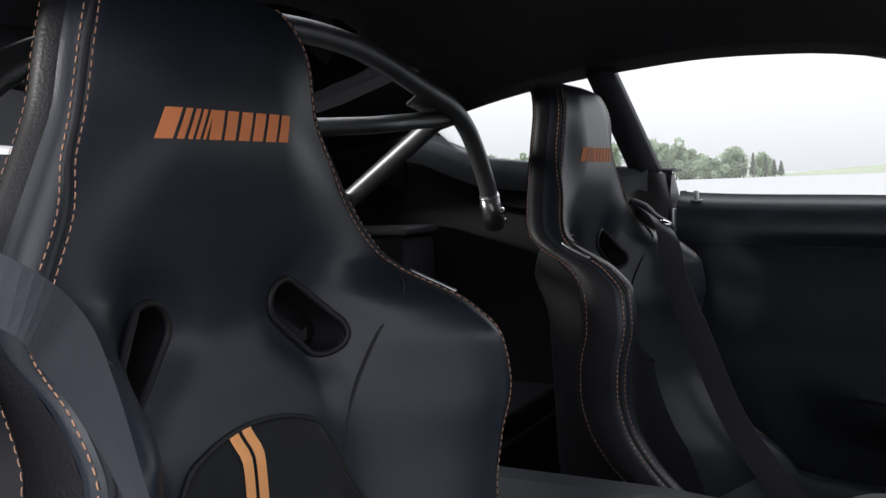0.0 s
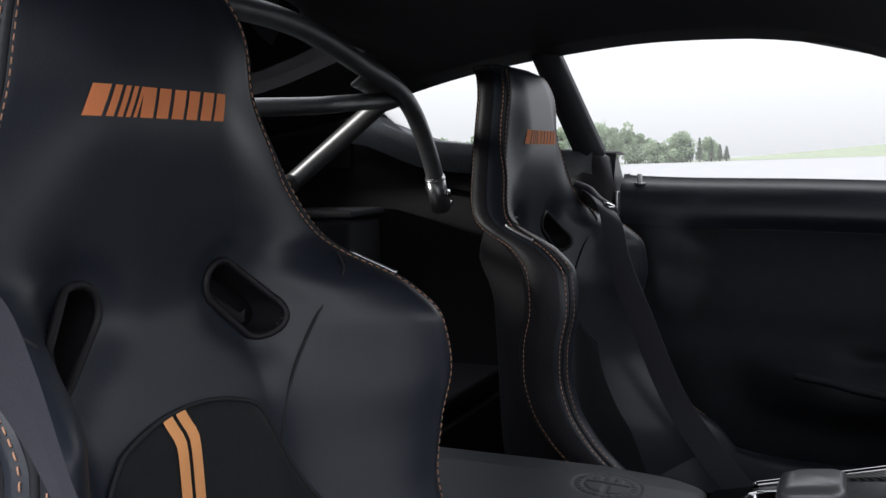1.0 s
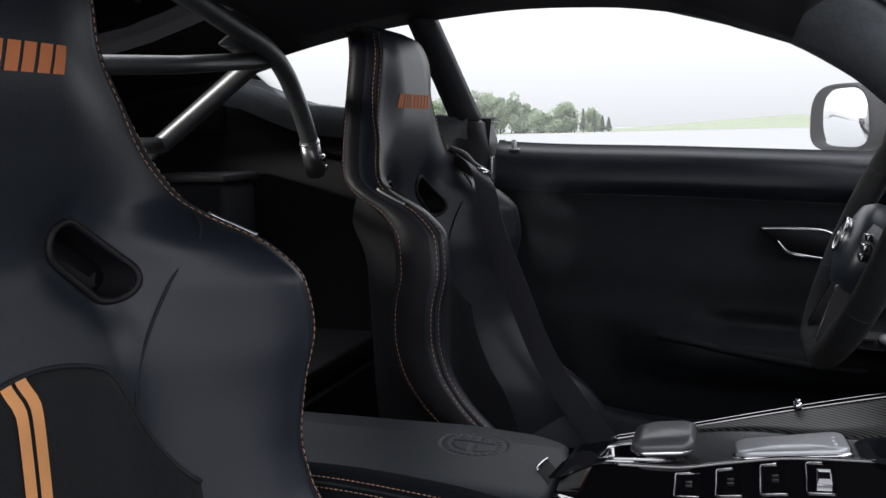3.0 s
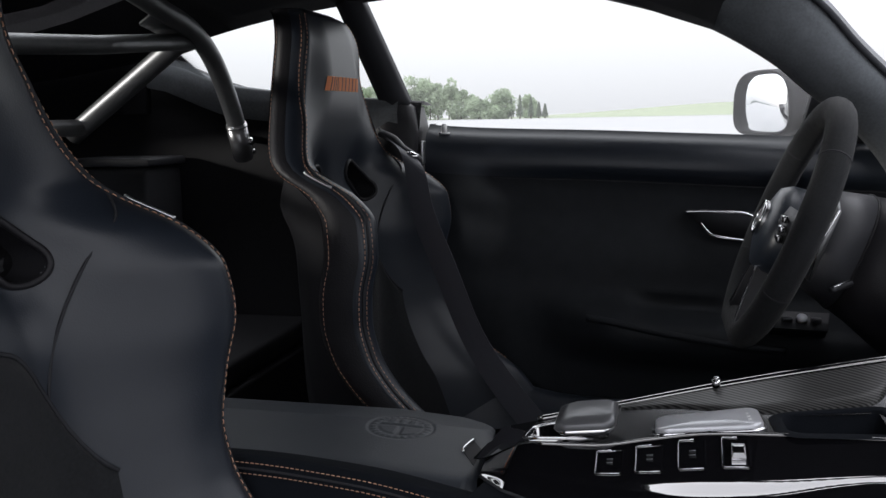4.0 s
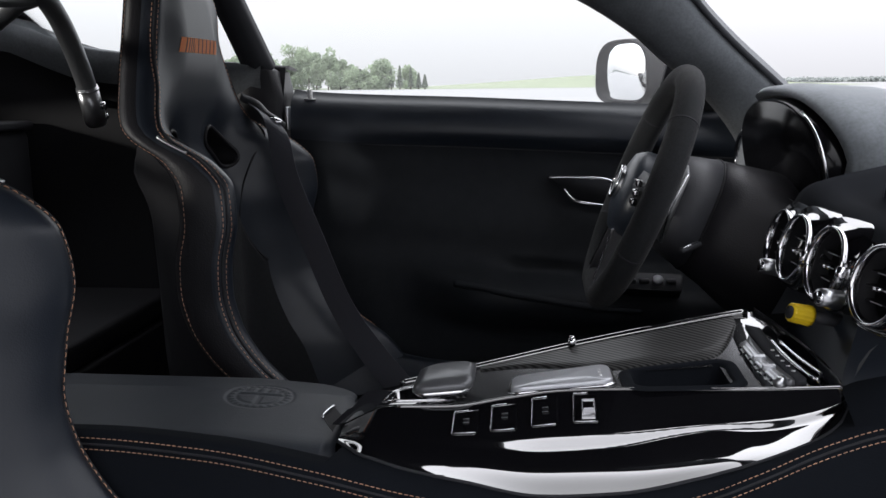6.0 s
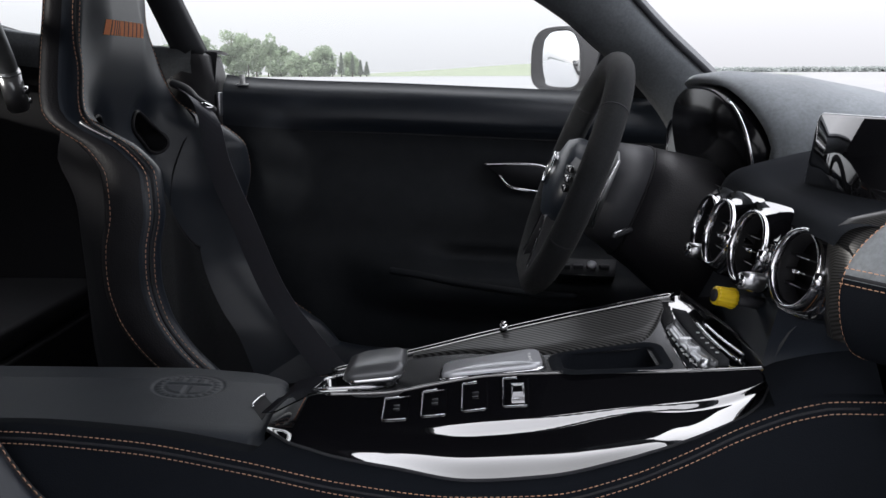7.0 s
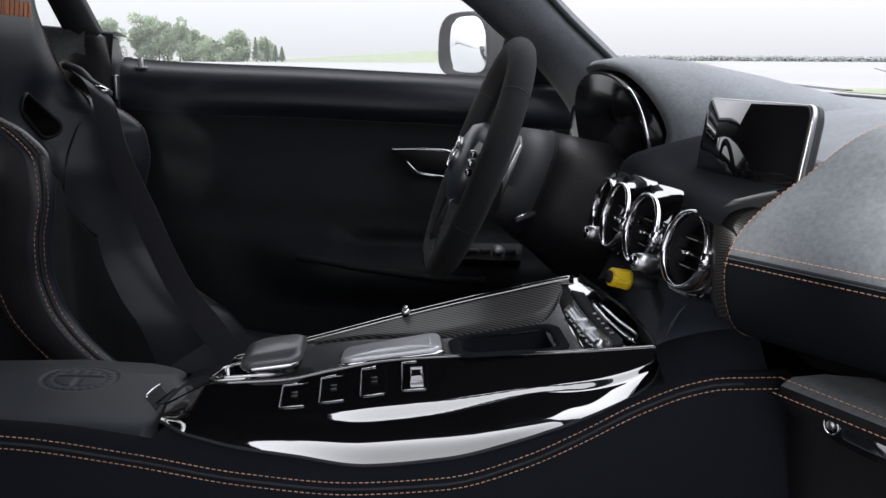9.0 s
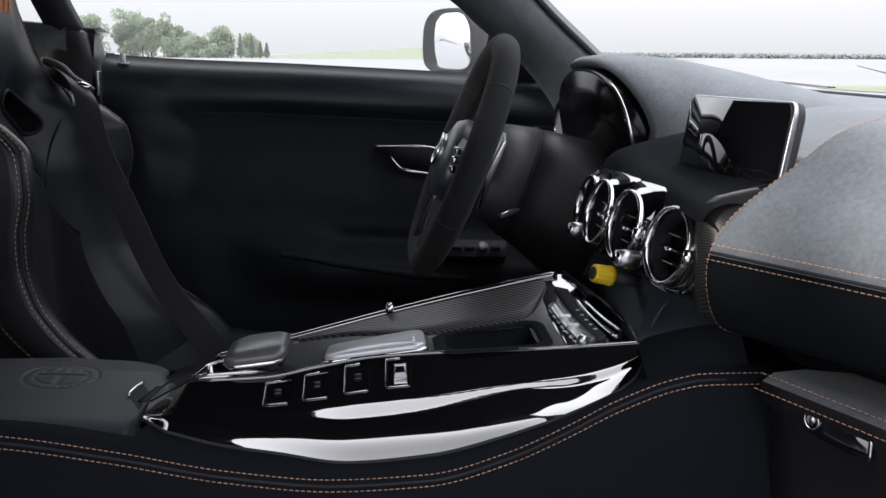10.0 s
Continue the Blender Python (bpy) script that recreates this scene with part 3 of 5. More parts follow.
def bucket_seat(y0):
    seat = thing("bucket_seat", "black leather racing bucket seat with orange stitching and stripes", "car seat", (-0.25, y0, 0.30), "front seats")
    off = Vector((0, y0, 0))
    # backrest skin
    zs = [0.50 + 0.004 * i for i in range(180)] + [1.2175, 1.220, 1.222]
    us = [-1 + 2 * i / 130 for i in range(131)]
    us = [math.copysign(abs(u) ** 0.9, u) for u in us]
    us = [-0.9965, -0.998, -1.0][::-1] + us[1:-1] + [0.9965, 0.998, 1.0]
    bm = bmesh.new()
    vs = [[bm.verts.new(seat_front(u, z) + off) for u in us] for z in zs]
    wells = []
    for j in range(len(zs) - 1):
        for i in range(len(us) - 1):
            f = bm.faces.new((vs[j][i], vs[j][i + 1], vs[j + 1][i + 1], vs[j + 1][i]))
            if hole_distance(SEAT_W(zs[j]) * (us[i] + us[i + 1]) / 2, zs[j] + 0.002) < 0.0:
                wells.append(f)
    bmesh.ops.delete(bm, geom=wells, context="FACES")
    back = part("backrest", bm, LEATHER, seat)
    # belt openings: rim, tunnel and floor
    for s in (-1, 1):
        ring = []
        ab = (HOLE_B - HOLE_A).normalized()
        nn = Vector((-ab.y, ab.x))
        for i in range(32):
            a = 2 * math.pi * i / 32
            c = HOLE_B if math.cos(a) >= 0 else HOLE_A
            q = c + (ab * math.cos(a) + nn * math.sin(a)) * HOLE_R
            ring.append((s * q.x, q.y))
        rim = [seat_front(y / SEAT_W(z), z) + Vector((0.001, 0, 0)) + off for y, z in ring]
        hole = part("belt_opening", tube(rim, 0.0030, 8, True), LEATHER_SIDE, seat, "black rimmed belt opening")
        part("opening_wall", loft([[p + Vector((-d, 0, 0)) for p in rim] for d in (0.0, 0.034)], caps=False), RUBBER, hole)
        part("opening_floor", loft([[p + Vector((-0.0335, 0, 0)) for p in rim], [p + Vector((-0.035, 0, 0)) for p in rim]]), RUBBER, hole)
    # side panels, back shell
    for s in (-1, 1):
        rows = []
        for z in zs[::3] + [1.222]:
            p = seat_front(s, z)
            d = side_depth(z)
            rows.append([p + off, p + Vector((-d * 0.35, s * 0.004, 0)) + off, p + Vector((-d * 0.8, s * 0.002, 0)) + off, p + Vector((-d, -s * 0.006, 0)) + off])
        part("side_panel", loft(rows, False, False), LEATHER_SIDE, seat, "dark leather side panel")
    rows = []
    for z in zs[::4] + [1.222]:
        row = []
        for u in [-1 + i / 10 for i in range(21)]:
            p = seat_front(u, z)
            d = side_depth(z) + 0.010 * (1 - abs(u) ** 3)
            x = (SEAT_EDGE(z) - 0.020) - d if abs(u) == 1 else min(p.x, SEAT_EDGE(z)) - d
            row.append(Vector((x, p.y * 0.975, z)) + off)
        rows.append(row)
    rows.append([Vector((r.x + 0.02, r.y, 1.223)) for r in rows[-1]])
    part("shell", loft(rows, False, False), RUBBER, seat, "black back shell")
    top = [seat_front(u, 1.222) for u in us]
    part("top_cap", loft([[p + off for p in top], [Vector((p.x - 0.018, p.y * 0.98, 1.224)) + off for p in top], [Vector((p.x - 0.034, p.y * 0.95, 1.220)) + off for p in top]], False, False), LEATHER_SIDE, seat)
    # edge seams: piping between two rows of thread
    for s in (-1, 1):
        zz = [0.66 + 0.006 * i for i in range(93)]
        part("piping", tube([seam_point(s, z, (SEAM_IN(z) + SEAM_OUT(z)) / 2, 0.0004, y0)[0] for z in zz], 0.0021, 6), DARK, seat)
        for row in (SEAM_IN, SEAM_OUT):
            both = [seam_point(s, z, row(z), 0.0007, y0) for z in zz]
            part("stitching", stitches([p for p, _ in both], [n for _, n in both], 0.0042, 0.0026, 0.00046), ORANGE, seat, "orange thread")
        rear = []
        for z in zz:
            d = side_depth(z)
            rear.append(seat_front(s, z) + Vector((-d * 0.8, s * 0.0028, 0)) + off)
        part("stitching", stitches(rear, [(0, s, 0)] * len(rear), 0.0042, 0.0026, 0.00033), ORANGE, seat, "orange thread")
        # seam between the middle panel and the shoulder bolster
        seam = [on_seat(s * k, z, 0.0002, y0) for z, k in ((0.62, 0.46), (0.7, 0.42), (0.78, 0.41), (0.86, 0.435), (0.905, 0.49), (0.95, 0.60), (0.985, 0.77), (1.008, 0.95))]
        part("bolster_seam", tube(spline(seam, 8), 0.0014, 6), DARK, seat)
    # lumbar pad with two stripes
    def pad_top(y):
        return 0.909 - 0.016 * (y / 0.07) ** 2 - 0.07 * smooth(0.065, 0.128, abs(y))

    def pad_point(y, t, lift):
        z = pad_top(y) * (1 - t) + 0.56 * t
        r = smooth(0.0, 0.05, t) * smooth(0.0, 0.012, 0.126 - abs(y))
        return seat_front(y / SEAT_W(z), z) + Vector((0.001 + 0.007 * r + lift, 0, 0)) + off
    ys = [-0.126 + 0.252 * i / 44 for i in range(45)]
    ts = [0, 0.008, 0.02, 0.035, 0.05, 0.07] + [0.1 + 0.05 * i for i in range(19)]
    part("lumbar_pad", grid(lambda y, t: pad_point(y, t, 0), ys, ts), SUEDE, seat, "black suede lumbar pad")
    part("pad_piping", tube([pad_point(y, 0, 0.001) for y in ys], 0.0018, 6), DARK, seat)
    for y in (-0.0245, -0.0115):
        part("stripe", grid(lambda q, t: pad_point(y + q, t, 0.0022), [-0.0048, -0.0045, 0, 0.0045, 0.0048], ts), STRIPE, seat, "orange suede stripe")
    # emblem: slanted bars and plain blocks
    badge = thing("badge", "", "", (-0.385, y0, 1.118))
    badge.location -= seat.location
    badge.parent = seat
    z0, z1 = 1.1075, 1.1275

    def block(ya, yb, za, zb, slant=0.010):
        def f(a, b):
            z = za + (zb - za) * b
            y = -0.008 + ya + (yb - ya) * a + slant * ((z - z0) / (z1 - z0))
            return on_seat(y / SEAT_W(z), z, 0.0007, y0)
        return grid(f, [0, 0.5, 1], [0, 0.5, 1])
    bars = [(-0.066, -0.053), (-0.050, -0.044), (-0.041, -0.0365), (-0.034, -0.030), (-0.0275, -0.0245)]
    for a, b in bars:
        part("slanted_bar", block(a, b, z0, z1), EMBLEM, badge)
    for a in (-0.0215, 0.0075, 0.0365):
        part("plain_block", block(a, a + 0.0115, z0, z1, 0.006), EMBLEM, badge)
        part("plain_block", block(a + 0.0145, a + 0.0255, z0, z1, 0.006), EMBLEM, badge)
    # cushion
    ridge = curve1([(-0.36, 0.60), (-0.3, 0.63), (-0.25, 0.665), (-0.2, 0.650), (-0.142, 0.614), (-0.07, 0.602), (0.06, 0.597), (0.16, 0.588), (0.2, 0.55), (0.22, 0.50)])
    hollow = curve1([(-0.36, 0.56), (-0.2, 0.535), (0.1, 0.55), (0.2, 0.54), (0.22, 0.50)])

    def cushion(u, x):
        a = abs(u)
        z = hollow(x) + (ridge(x) - hollow(x)) * smooth(0.45, 0.85, a)
        y = 0.225 * min(a, 1.0)
        if a > 0.85:
            z -= 0.03 * (1 - math.sqrt(max(1 - ((min(a, 1) - 0.85) / 0.15) ** 2, 0)))
        if a > 1:
            z = z + (0.34 - z) * (a - 1) / 0.3
        return Vector((x, math.copysign(y, u), z)) + off
    us2 = [-1.3, -1.15] + [-1 + i / 24 for i in range(49)] + [1.15, 1.3]
    part("cushion", grid(cushion, us2, [-0.36 + 0.58 * i / 48 for i in range(49)]), LEATHER, seat)
    part("cushion_front", loft([[cushion(u, 0.22) for u in us2], [Vector((0.19, (0.225 * u / 1.3) + y0, 0.34)) for u in us2]], False, False), LEATHER_SIDE, seat)
    for yy in (-0.17, 0.17):
        part("seat_rail", box(-0.32, 0.16, y0 + yy - 0.02, y0 + yy + 0.02, 0.30, 0.36, 0.004), DARK, seat)
    return seat


def shoulder_tab(seat, s, y0, dz=0.0):
    """A thin bright strip sewn into the shoulder edge."""
    pts = [on_seat(s * (0.968 if s > 0 else 0.985), (0.996 if s > 0 else 1.0) - 0.0016 * i, 0.0026, y0) + Vector((0, 0, dz)) for i in range(13)]
    part("shoulder_tab", tube(pts, 0.0021, 8), SILVER, seat, "thin bright metal tab")


near_seat = bucket_seat(-0.397)
far_seat = copy_thing(near_seat, Matrix.Translation((-0.25, 0.391, 0.289)))
shoulder_tab(near_seat, 1, -0.397)
shoulder_tab(far_seat, -1, 0.391, -0.011)


# ================= driver's door =================
def door_face(z, x):
    """Inner face of the door: padded top roll, flat field, armrest."""
    zb = BELT(x)
    d = zb - z
    y = curve1([(-0.01, 0.715), (0.0, 0.704), (0.006, 0.692), (0.02, 0.680), (0.04, 0.674), (0.055, 0.673), (0.072, 0.674), (0.10, 0.677), (0.16, 0.681), (0.24, 0.680), (0.29, 0.672), (0.4, 0.668), (0.75, 0.66)])(d)
    y += 0.020 * smooth(-0.30, 0.0, x) * smooth(0.052, 0.085, d) * smooth(0.23, 0.12, d)  # the roll overhangs more towards the front
    arm = smooth(-0.16, 0.02, x) * smooth(0.265, 0.31, d) * (1 - 0.75 * smooth(0.335, 0.40, d))
    pocket = smooth(0.0, 0.05, x) * smooth(0.24, 0.14, x) * smooth(0.27, 0.285, d) * smooth(0.31, 0.295, d)
    return Vector((x, y - 0.075 * arm + 0.04 * pocket, z))


door = thing("car_door", "closed driver's door with black leather panel and satin handle", "car door", (0.1, 0.70, 0.35))
xs = [-0.343 + 0.02 * i for i in range(48)]
ds = [-0.008, -0.002, 0.003, 0.008, 0.014, 0.022, 0.032, 0.042, 0.05, 0.058, 0.066, 0.075, 0.088] + [0.1 + 0.012 * i for i in range(32)] + [0.5, 0.58, 0.66]
part("door_top", loft([[door_face(BELT(x) - d, x) for d in ds[:12]] for x in xs], False, False), LEATHER, door, "padded leather door top")
part("door_panel", loft([[door_face(BELT(x) - d, x) for d in ds[11:]] for x in xs], False, False), FIELD, door)
part("door_end", loft([[Vector((-0.343, door_face(BELT(-0.343) - d, -0.343).y, BELT(-0.343) - d)) for d in ds], [Vector((-0.343, 0.76, BELT(-0.343) - d)) for d in ds]], False, False), DARK, door)
part("outer_skin", box(-0.35, 0.62, 0.76, 0.79, 0.35, 0.985, 0.01), PAINT, door)
part("window_seal", tube([(x, 0.712, BELT(x) + 0.0015) for x in xs], 0.004, 6), DARK, door)
seam = [door_face(BELT(x) - 0.078, x) + Vector((0, -0.001, 0)) for x in xs[6:]]
part("panel_seam", tube(seam, 0.0012, 6), DARK, door)
part("lock_pin", merge(tube([(-0.311, 0.694, 1.026), (-0.311, 0.694, 1.044)], 0.0045, 10), tube([(-0.311, 0.694, 1.026), (-0.311, 0.694, 1.029)], 0.010, 14)), WHITE, door, "pale translucent lock pin")
part("striker", box(-0.348, -0.342, 0.66, 0.70, 0.975, 1.015, 0.002), SILVER, door, "bright striker plate on the door edge")
hy = 0.668
handle = part("handle_frame", tube(spline([(0.106, hy, 0.893), (0.15, hy - 0.004, 0.894), (0.20, hy - 0.006, 0.891), (0.222, hy - 0.004, 0.879), (0.226, hy, 0.862)], 6), lambda t: 0.0032, 8), CHROME, door, "bright chrome door handle")
part("handle_lower", tube(spline([(0.132, hy + 0.004, 0.874), (0.140, hy, 0.863), (0.149, hy - 0.004, 0.855), (0.168, hy - 0.008, 0.8505), (0.205, hy - 0.008, 0.846), (0.226, hy, 0.846)], 6), lambda t: 0.0016 + 0.0022 * math.sin(math.pi * t), 8), CHROME, handle)
bm = prism([(0.108 + 0.118 * a, hy + 0.012, 0.892 - 0.045 * b) for a, b in ((0.0, 0), (0.5, -0.02), (1, 0.05), (1, 1), (0.5, 0.95), (0.27, 0.75), (0.13, 0.35))], (0, 0.02, 0))
part("handle_bowl", bm, DARK, handle)
part("armrest_edge", tube(spline([(-0.05, 0.598, 0.722), (0.0, 0.588, 0.717), (0.06, 0.582, 0.706), (0.18, 0.576, 0.69), (0.26, 0.575, 0.686)], 6), 0.006, 8), FIELD, door)
switch = part("switch_panel", prism([(0.215, 0.562, 0.728), (0.318, 0.562, 0.724), (0.322, 0.580, 0.747), (0.225, 0.580, 0.749)], (0, 0.03, -0.02), 0.002), PLASTIC, door, "dark switch panel")
for i in range(4):
    x = 0.238 + 0.021 * i
    part("window_switch", box(x - 0.008, x + 0.008, 0.562, 0.574, 0.734, 0.741, 0.002), PLASTIC, switch)
part("switch_dial", tube([(0.280, 0.566, 0.737), (0.280, 0.562, 0.743)], 0.008, 16), PADGREY, switch)
part("switch_trim", tube([(0.214, 0.561, 0.727), (0.319, 0.561, 0.723)], 0.0006, 6), CAPGREY, switch)

# ================= outside mirror =================
mir = thing("side_mirror", "dark outside mirror reflecting the trees behind", "car mirror", (0.245, 0.86, 1.0))
n = Vector((-0.86, -0.50, -0.02)).normalized()
t1 = Vector((0, 0, 1)).cross(n).normalized()
t2 = n.cross(t1)
c = Vector((0.255, 0.862, 1.070))


def mirror_ring(w, h, push, low=1.0):
    out = []
    for i in range(40):
        a = 2 * math.pi * i / 40
        ca, sa = math.cos(a), math.sin(a)
        out.append(c + n * push + t1 * w * math.copysign(abs(ca) ** 0.6, ca) * (1 - 0.12 * sa * low) + t2 * h * math.copysign(abs(sa) ** 0.65, sa))
    return out


part("housing", loft([mirror_ring(0.076, 0.0545, 0.013), mirror_ring(0.078, 0.056, 0.021), mirror_ring(0.081, 0.0585, 0.021), mirror_ring(0.083, 0.060, 0.012), mirror_ring(0.085, 0.060, -0.02), mirror_ring(0.07, 0.050, -0.07), mirror_ring(0.03, 0.025, -0.1)], caps=True), RUBBER, mir, "dark mirror housing")
part("glass", loft([mirror_ring(0.0755, 0.054, 0.0145), mirror_ring(0.0735, 0.0525, 0.016)]), MIRROR, mir, "mirror glass")
part("mirror_foot", loft([[Vector((x, y, 1.03 + dz)) for x, dz in ((0.29 + e, -0.02), (0.34 + e, -0.02), (0.34 + e, 0.02), (0.29 + e, 0.02))] for y, e in ((0.72, 0.03), (0.80, 0.01), (0.86, -0.01))]), DARK, mir)
sail = part("sail_panel", prism([(0.285, 0.70, 1.01), (0.40, 0.70, 1.0), (0.36, 0.69, 1.055), (0.305, 0.685, 1.105)], (0, 0.02, 0), 0.001), DARK, mir)
for i in range(7):
    z = 1.03 + 0.009 * i
    part("rib", tube([(0.296 + 0.002 * i, 0.698, z), (0.345, 0.696, z)], 0.0016, 6), PLASTIC, sail)

# ================= roll cage =================
cage = thing("roll_cage", "dark titanium tube roll cage behind the seats", "roll cage", (-0.62, 0, 1.0))
half = [(-0.62, 0.0, 1.262), (-0.62, 0.098, 1.257), (-0.62, 0.18, 1.242), (-0.62, 0.272, 1.219), (-0.62, 0.345, 1.202), (-0.62, 0.392, 1.184), (-0.62, 0.43, 1.158), (-0.62, 0.463, 1.12), (-0.62, 0.495, 1.07), (-0.62, 0.507, 1.04)]
whole = [(x, -y, z) for x, y, z in half[:0:-1]] + half
part("hoop", tube(spline(whole, 6), 0.0150, 18), TUBE, cage)
for s in (-1, 1):
    foot = part("hoop_foot", merge(tube([(-0.62, s * 0.503, 1.052), (-0.62, s * 0.525, 0.996)], 0.0168, 18), tube([(-0.62, s * 0.5245, 0.9985), (-0.62, s * 0.527, 0.992)], 0.0145, 18)), FOOT, cage, "sleeve at the end of the hoop")
    part("collar", tube([(-0.62, s * 0.5045, 1.049), (-0.62, s * 0.5055, 1.046)], 0.0174, 18), SILVER, foot)
    part("bolt", merge(tube([(-0.605, s * 0.516, 1.022), (-0.598, s * 0.516, 1.022)], 0.007, 6), tube([(-0.60, s * 0.52, 1.006), (-0.597, s * 0.52, 1.006)], 0.0045, 10)), CHROME, foot)
    part("foot_bracket", tube([(-0.630, s * 0.516, 1.026), (-0.668, s * 0.575, 1.030), (-0.70, s * 0.648, 1.030)], 0.006, 8), RUBBER, foot)
    part("brace", tube([(-0.635, s * 0.405, 1.183), (-0.68, s * 0.430, 1.176), (-0.857, s * 0.436, 1.056), (-0.885, s * 0.437, 1.037)], 0.0165, 16), TUBE, cage)
    part("gusset", prism([(-0.622, s * 0.40, 1.195), (-0.622, s * 0.30, 1.222), (-0.640, s * 0.27, 1.195), (-0.66, s * 0.37, 1.185)], (0, 0, -0.004)), TUBE, cage)
part("cross_bar", tube([(-0.63, -0.40, 1.178), (-0.66, -0.2, 1.160), (-0.67, 0, 1.148), (-0.66, 0.2, 1.160), (-0.63, 0.40, 1.178)], 0.0125, 16), TUBE, cage)
part("lower_bar", tube([(-0.862, -0.44, 1.050), (-0.862, 0.44, 1.050)], 0.0135, 14), TUBE, cage)

# ================= rear bay =================
bay = thing("luggage_cover", "black covered shelf behind the seats", "shelf", (-1.0, 0, 0.7))
part("shelf", box(-1.49, -0.55, -0.63, 0.63, 0.66, 0.70, 0.01), RUBBER, bay)
part("front_wall", box(-0.57, -0.54, -0.63, 0.63, 0.30, 0.66, 0.005), RUBBER, bay)
tower = thing("side_locker", "low dark locker against the inner side", "locker", (-0.88, 0.57, 0.70))
part("body", box(-0.96, -0.80, 0.52, 0.635, 0.70, 0.98, 0.015), DARK, tower)
part("lid", box(-0.965, -0.795, 0.515, 0.640, 0.98, 0.995, 0.005), PLASTIC, tower)


# ================= centre console =================
EDGE_Z = curve1([(-0.6, 0.75), (-0.30, 0.757), (-0.19, 0.750), (-0.097, 0.734), (-0.008, 0.715), (0.083, 0.705), (0.157, 0.708), (0.222, 0.726), (0.268, 0.747), (0.314, 0.771), (0.36, 0.788), (0.384, 0.792), (0.42, 0.792)])
GLOSS_Z = curve1([(-0.086, 0.7385), (-0.073, 0.7378), (-0.058, 0.7370), (-0.020, 0.7297), (0.027, 0.7230), (0.092, 0.7128), (0.158, 0.7178), (0.224, 0.7337), (0.248, 0.7418), (0.272, 0.7487), (0.298, 0.7569), (0.324, 0.7649), (0.342, 0.7749), (0.350, 0.7858)])
GLOSS_Y = curve1([(-0.086, -0.1120), (-0.073, -0.1250), (-0.058, -0.1380), (-0.020, -0.1460), (0.027, -0.1500), (0.092, -0.1510), (0.158, -0.1510), (0.224, -0.1500), (0.248, -0.1500), (0.272, -0.1460), (0.298, -0.1400), (0.324, -0.1290), (0.342, -0.1180), (0.350, -0.1080)])
RIM_Z = curve1([(-0.089, 0.7425), (-0.046, 0.7594), (0.014, 0.7621), (0.060, 0.7709), (0.110, 0.7804), (0.161, 0.7844), (0.231, 0.7877), (0.281, 0.7910), (0.351, 0.7962)])
RIM_Y = curve1([(-0.089, -0.0850), (-0.046, -0.0800), (0.014, -0.0800), (0.060, -0.0800), (0.110, -0.0820), (0.161, -0.0850), (0.231, -0.0900), (0.281, -0.0940), (0.351, -0.0970)])
FAR_Z = curve1([(-0.10, 0.715), (0.024, 0.747), (0.126, 0.774), (0.222, 0.797), (0.303, 0.814), (0.36, 0.822)])

console = thing("centre_console", "gloss black and leather centre console with chrome-edged buttons", "centre console", (0.1, -0.02, 0.30))


def shell_row(x):
    e = EDGE_Z(x)
    top_z = e - 0.004
    inside = -0.084 < x < 0.355
    inner = GLOSS_Z(x) - 0.001 if inside else e + 0.002
    yi = GLOSS_Y(x) - 0.0015 if inside else -0.1515
    return [Vector(p) for p in ((x, -0.215, 0.32), (x, -0.205, 0.50), (x, -0.192, e - 0.09), (x, -0.182, e - 0.04), (x, -0.173, e - 0.014), (x, -0.165, e - 0.001), (x, -0.158, e + 0.003), (x, yi, inner), (x, yi + 0.02, inner - 0.008 if inside else e - 0.003), (x, yi + 0.035, inner - 0.02 if inside else e - 0.009))]


part("leather_flank", loft([shell_row(-0.62 + 0.01 * i) for i in range(107)], False, False), FLANK, console)
part("far_flank", loft([[Vector((x, y, z)) for y, z in ((0.075, FAR_Z(x) - 0.004), (0.095, FAR_Z(x) - 0.03), (0.12, 0.60), (0.13, 0.32))] for x in [-0.62 + 0.05 * i for i in range(21)]], False, False), LEATHER_SIDE, console)
for dy, dz in ((-0.1705, -0.0090), (-0.1655, -0.0010)):
    xs = [-0.5 + 0.012 * i for i in range(79)]
    pts = [(x, dy, EDGE_Z(x) + dz) for x in xs]
    part("stitching", stitches(pts, [(0, -0.7, 0.7)] * len(pts), 0.0030, 0.0018, 0.00038), ORANGE, console, "orange thread")
xs = [-0.5 + 0.012 * i for i in range(76)]
part("seam", tube([(x, -0.1682, EDGE_Z(x) - 0.0054) for x in xs], 0.0011, 6), DARK, console)


# gloss flank: a sloping button face, a crisp shoulder, a hollow and a steep skirt
SHOULDER = [curve1(list(zip((-0.09, 0.02, 0.10, 0.14, 0.23, 0.30, 0.352), column))) for column in (
    (0.60, 0.61, 0.61, 0.60, 0.525, 0.626, 0.70), (0.42, 0.40, 0.375, 0.375, 0.38, 0.43, 0.40),
    (0.65, 0.68, 0.705, 0.69, 0.567, 0.70, 0.79), (0.46, 0.50, 0.565, 0.555, 0.478, 0.63, 0.58),
    (0.85, 0.88, 0.915, 0.92, 0.955, 0.96, 0.95), (0.66, 0.70, 0.745, 0.76, 0.85, 0.94, 0.90))]


@functools.lru_cache(maxsize=None)
def fall_at(x):
    """Share of the drop from rim to lower edge, across the flank at x."""
    ta, fa, tb, fb, tc, fc = [f(x) for f in SHOULDER]
    return curve1([(0, 0), (0.5 * ta, 0.48 * fa), (0.93 * ta, 0.92 * fa), (ta, fa), ((ta + tb) / 2, (fa + fb) / 2), (tb, fb), (0.3 * tc + 0.7 * tb, fb + 0.24 * (fc - fb)), (tc, fc), (1, 1)])


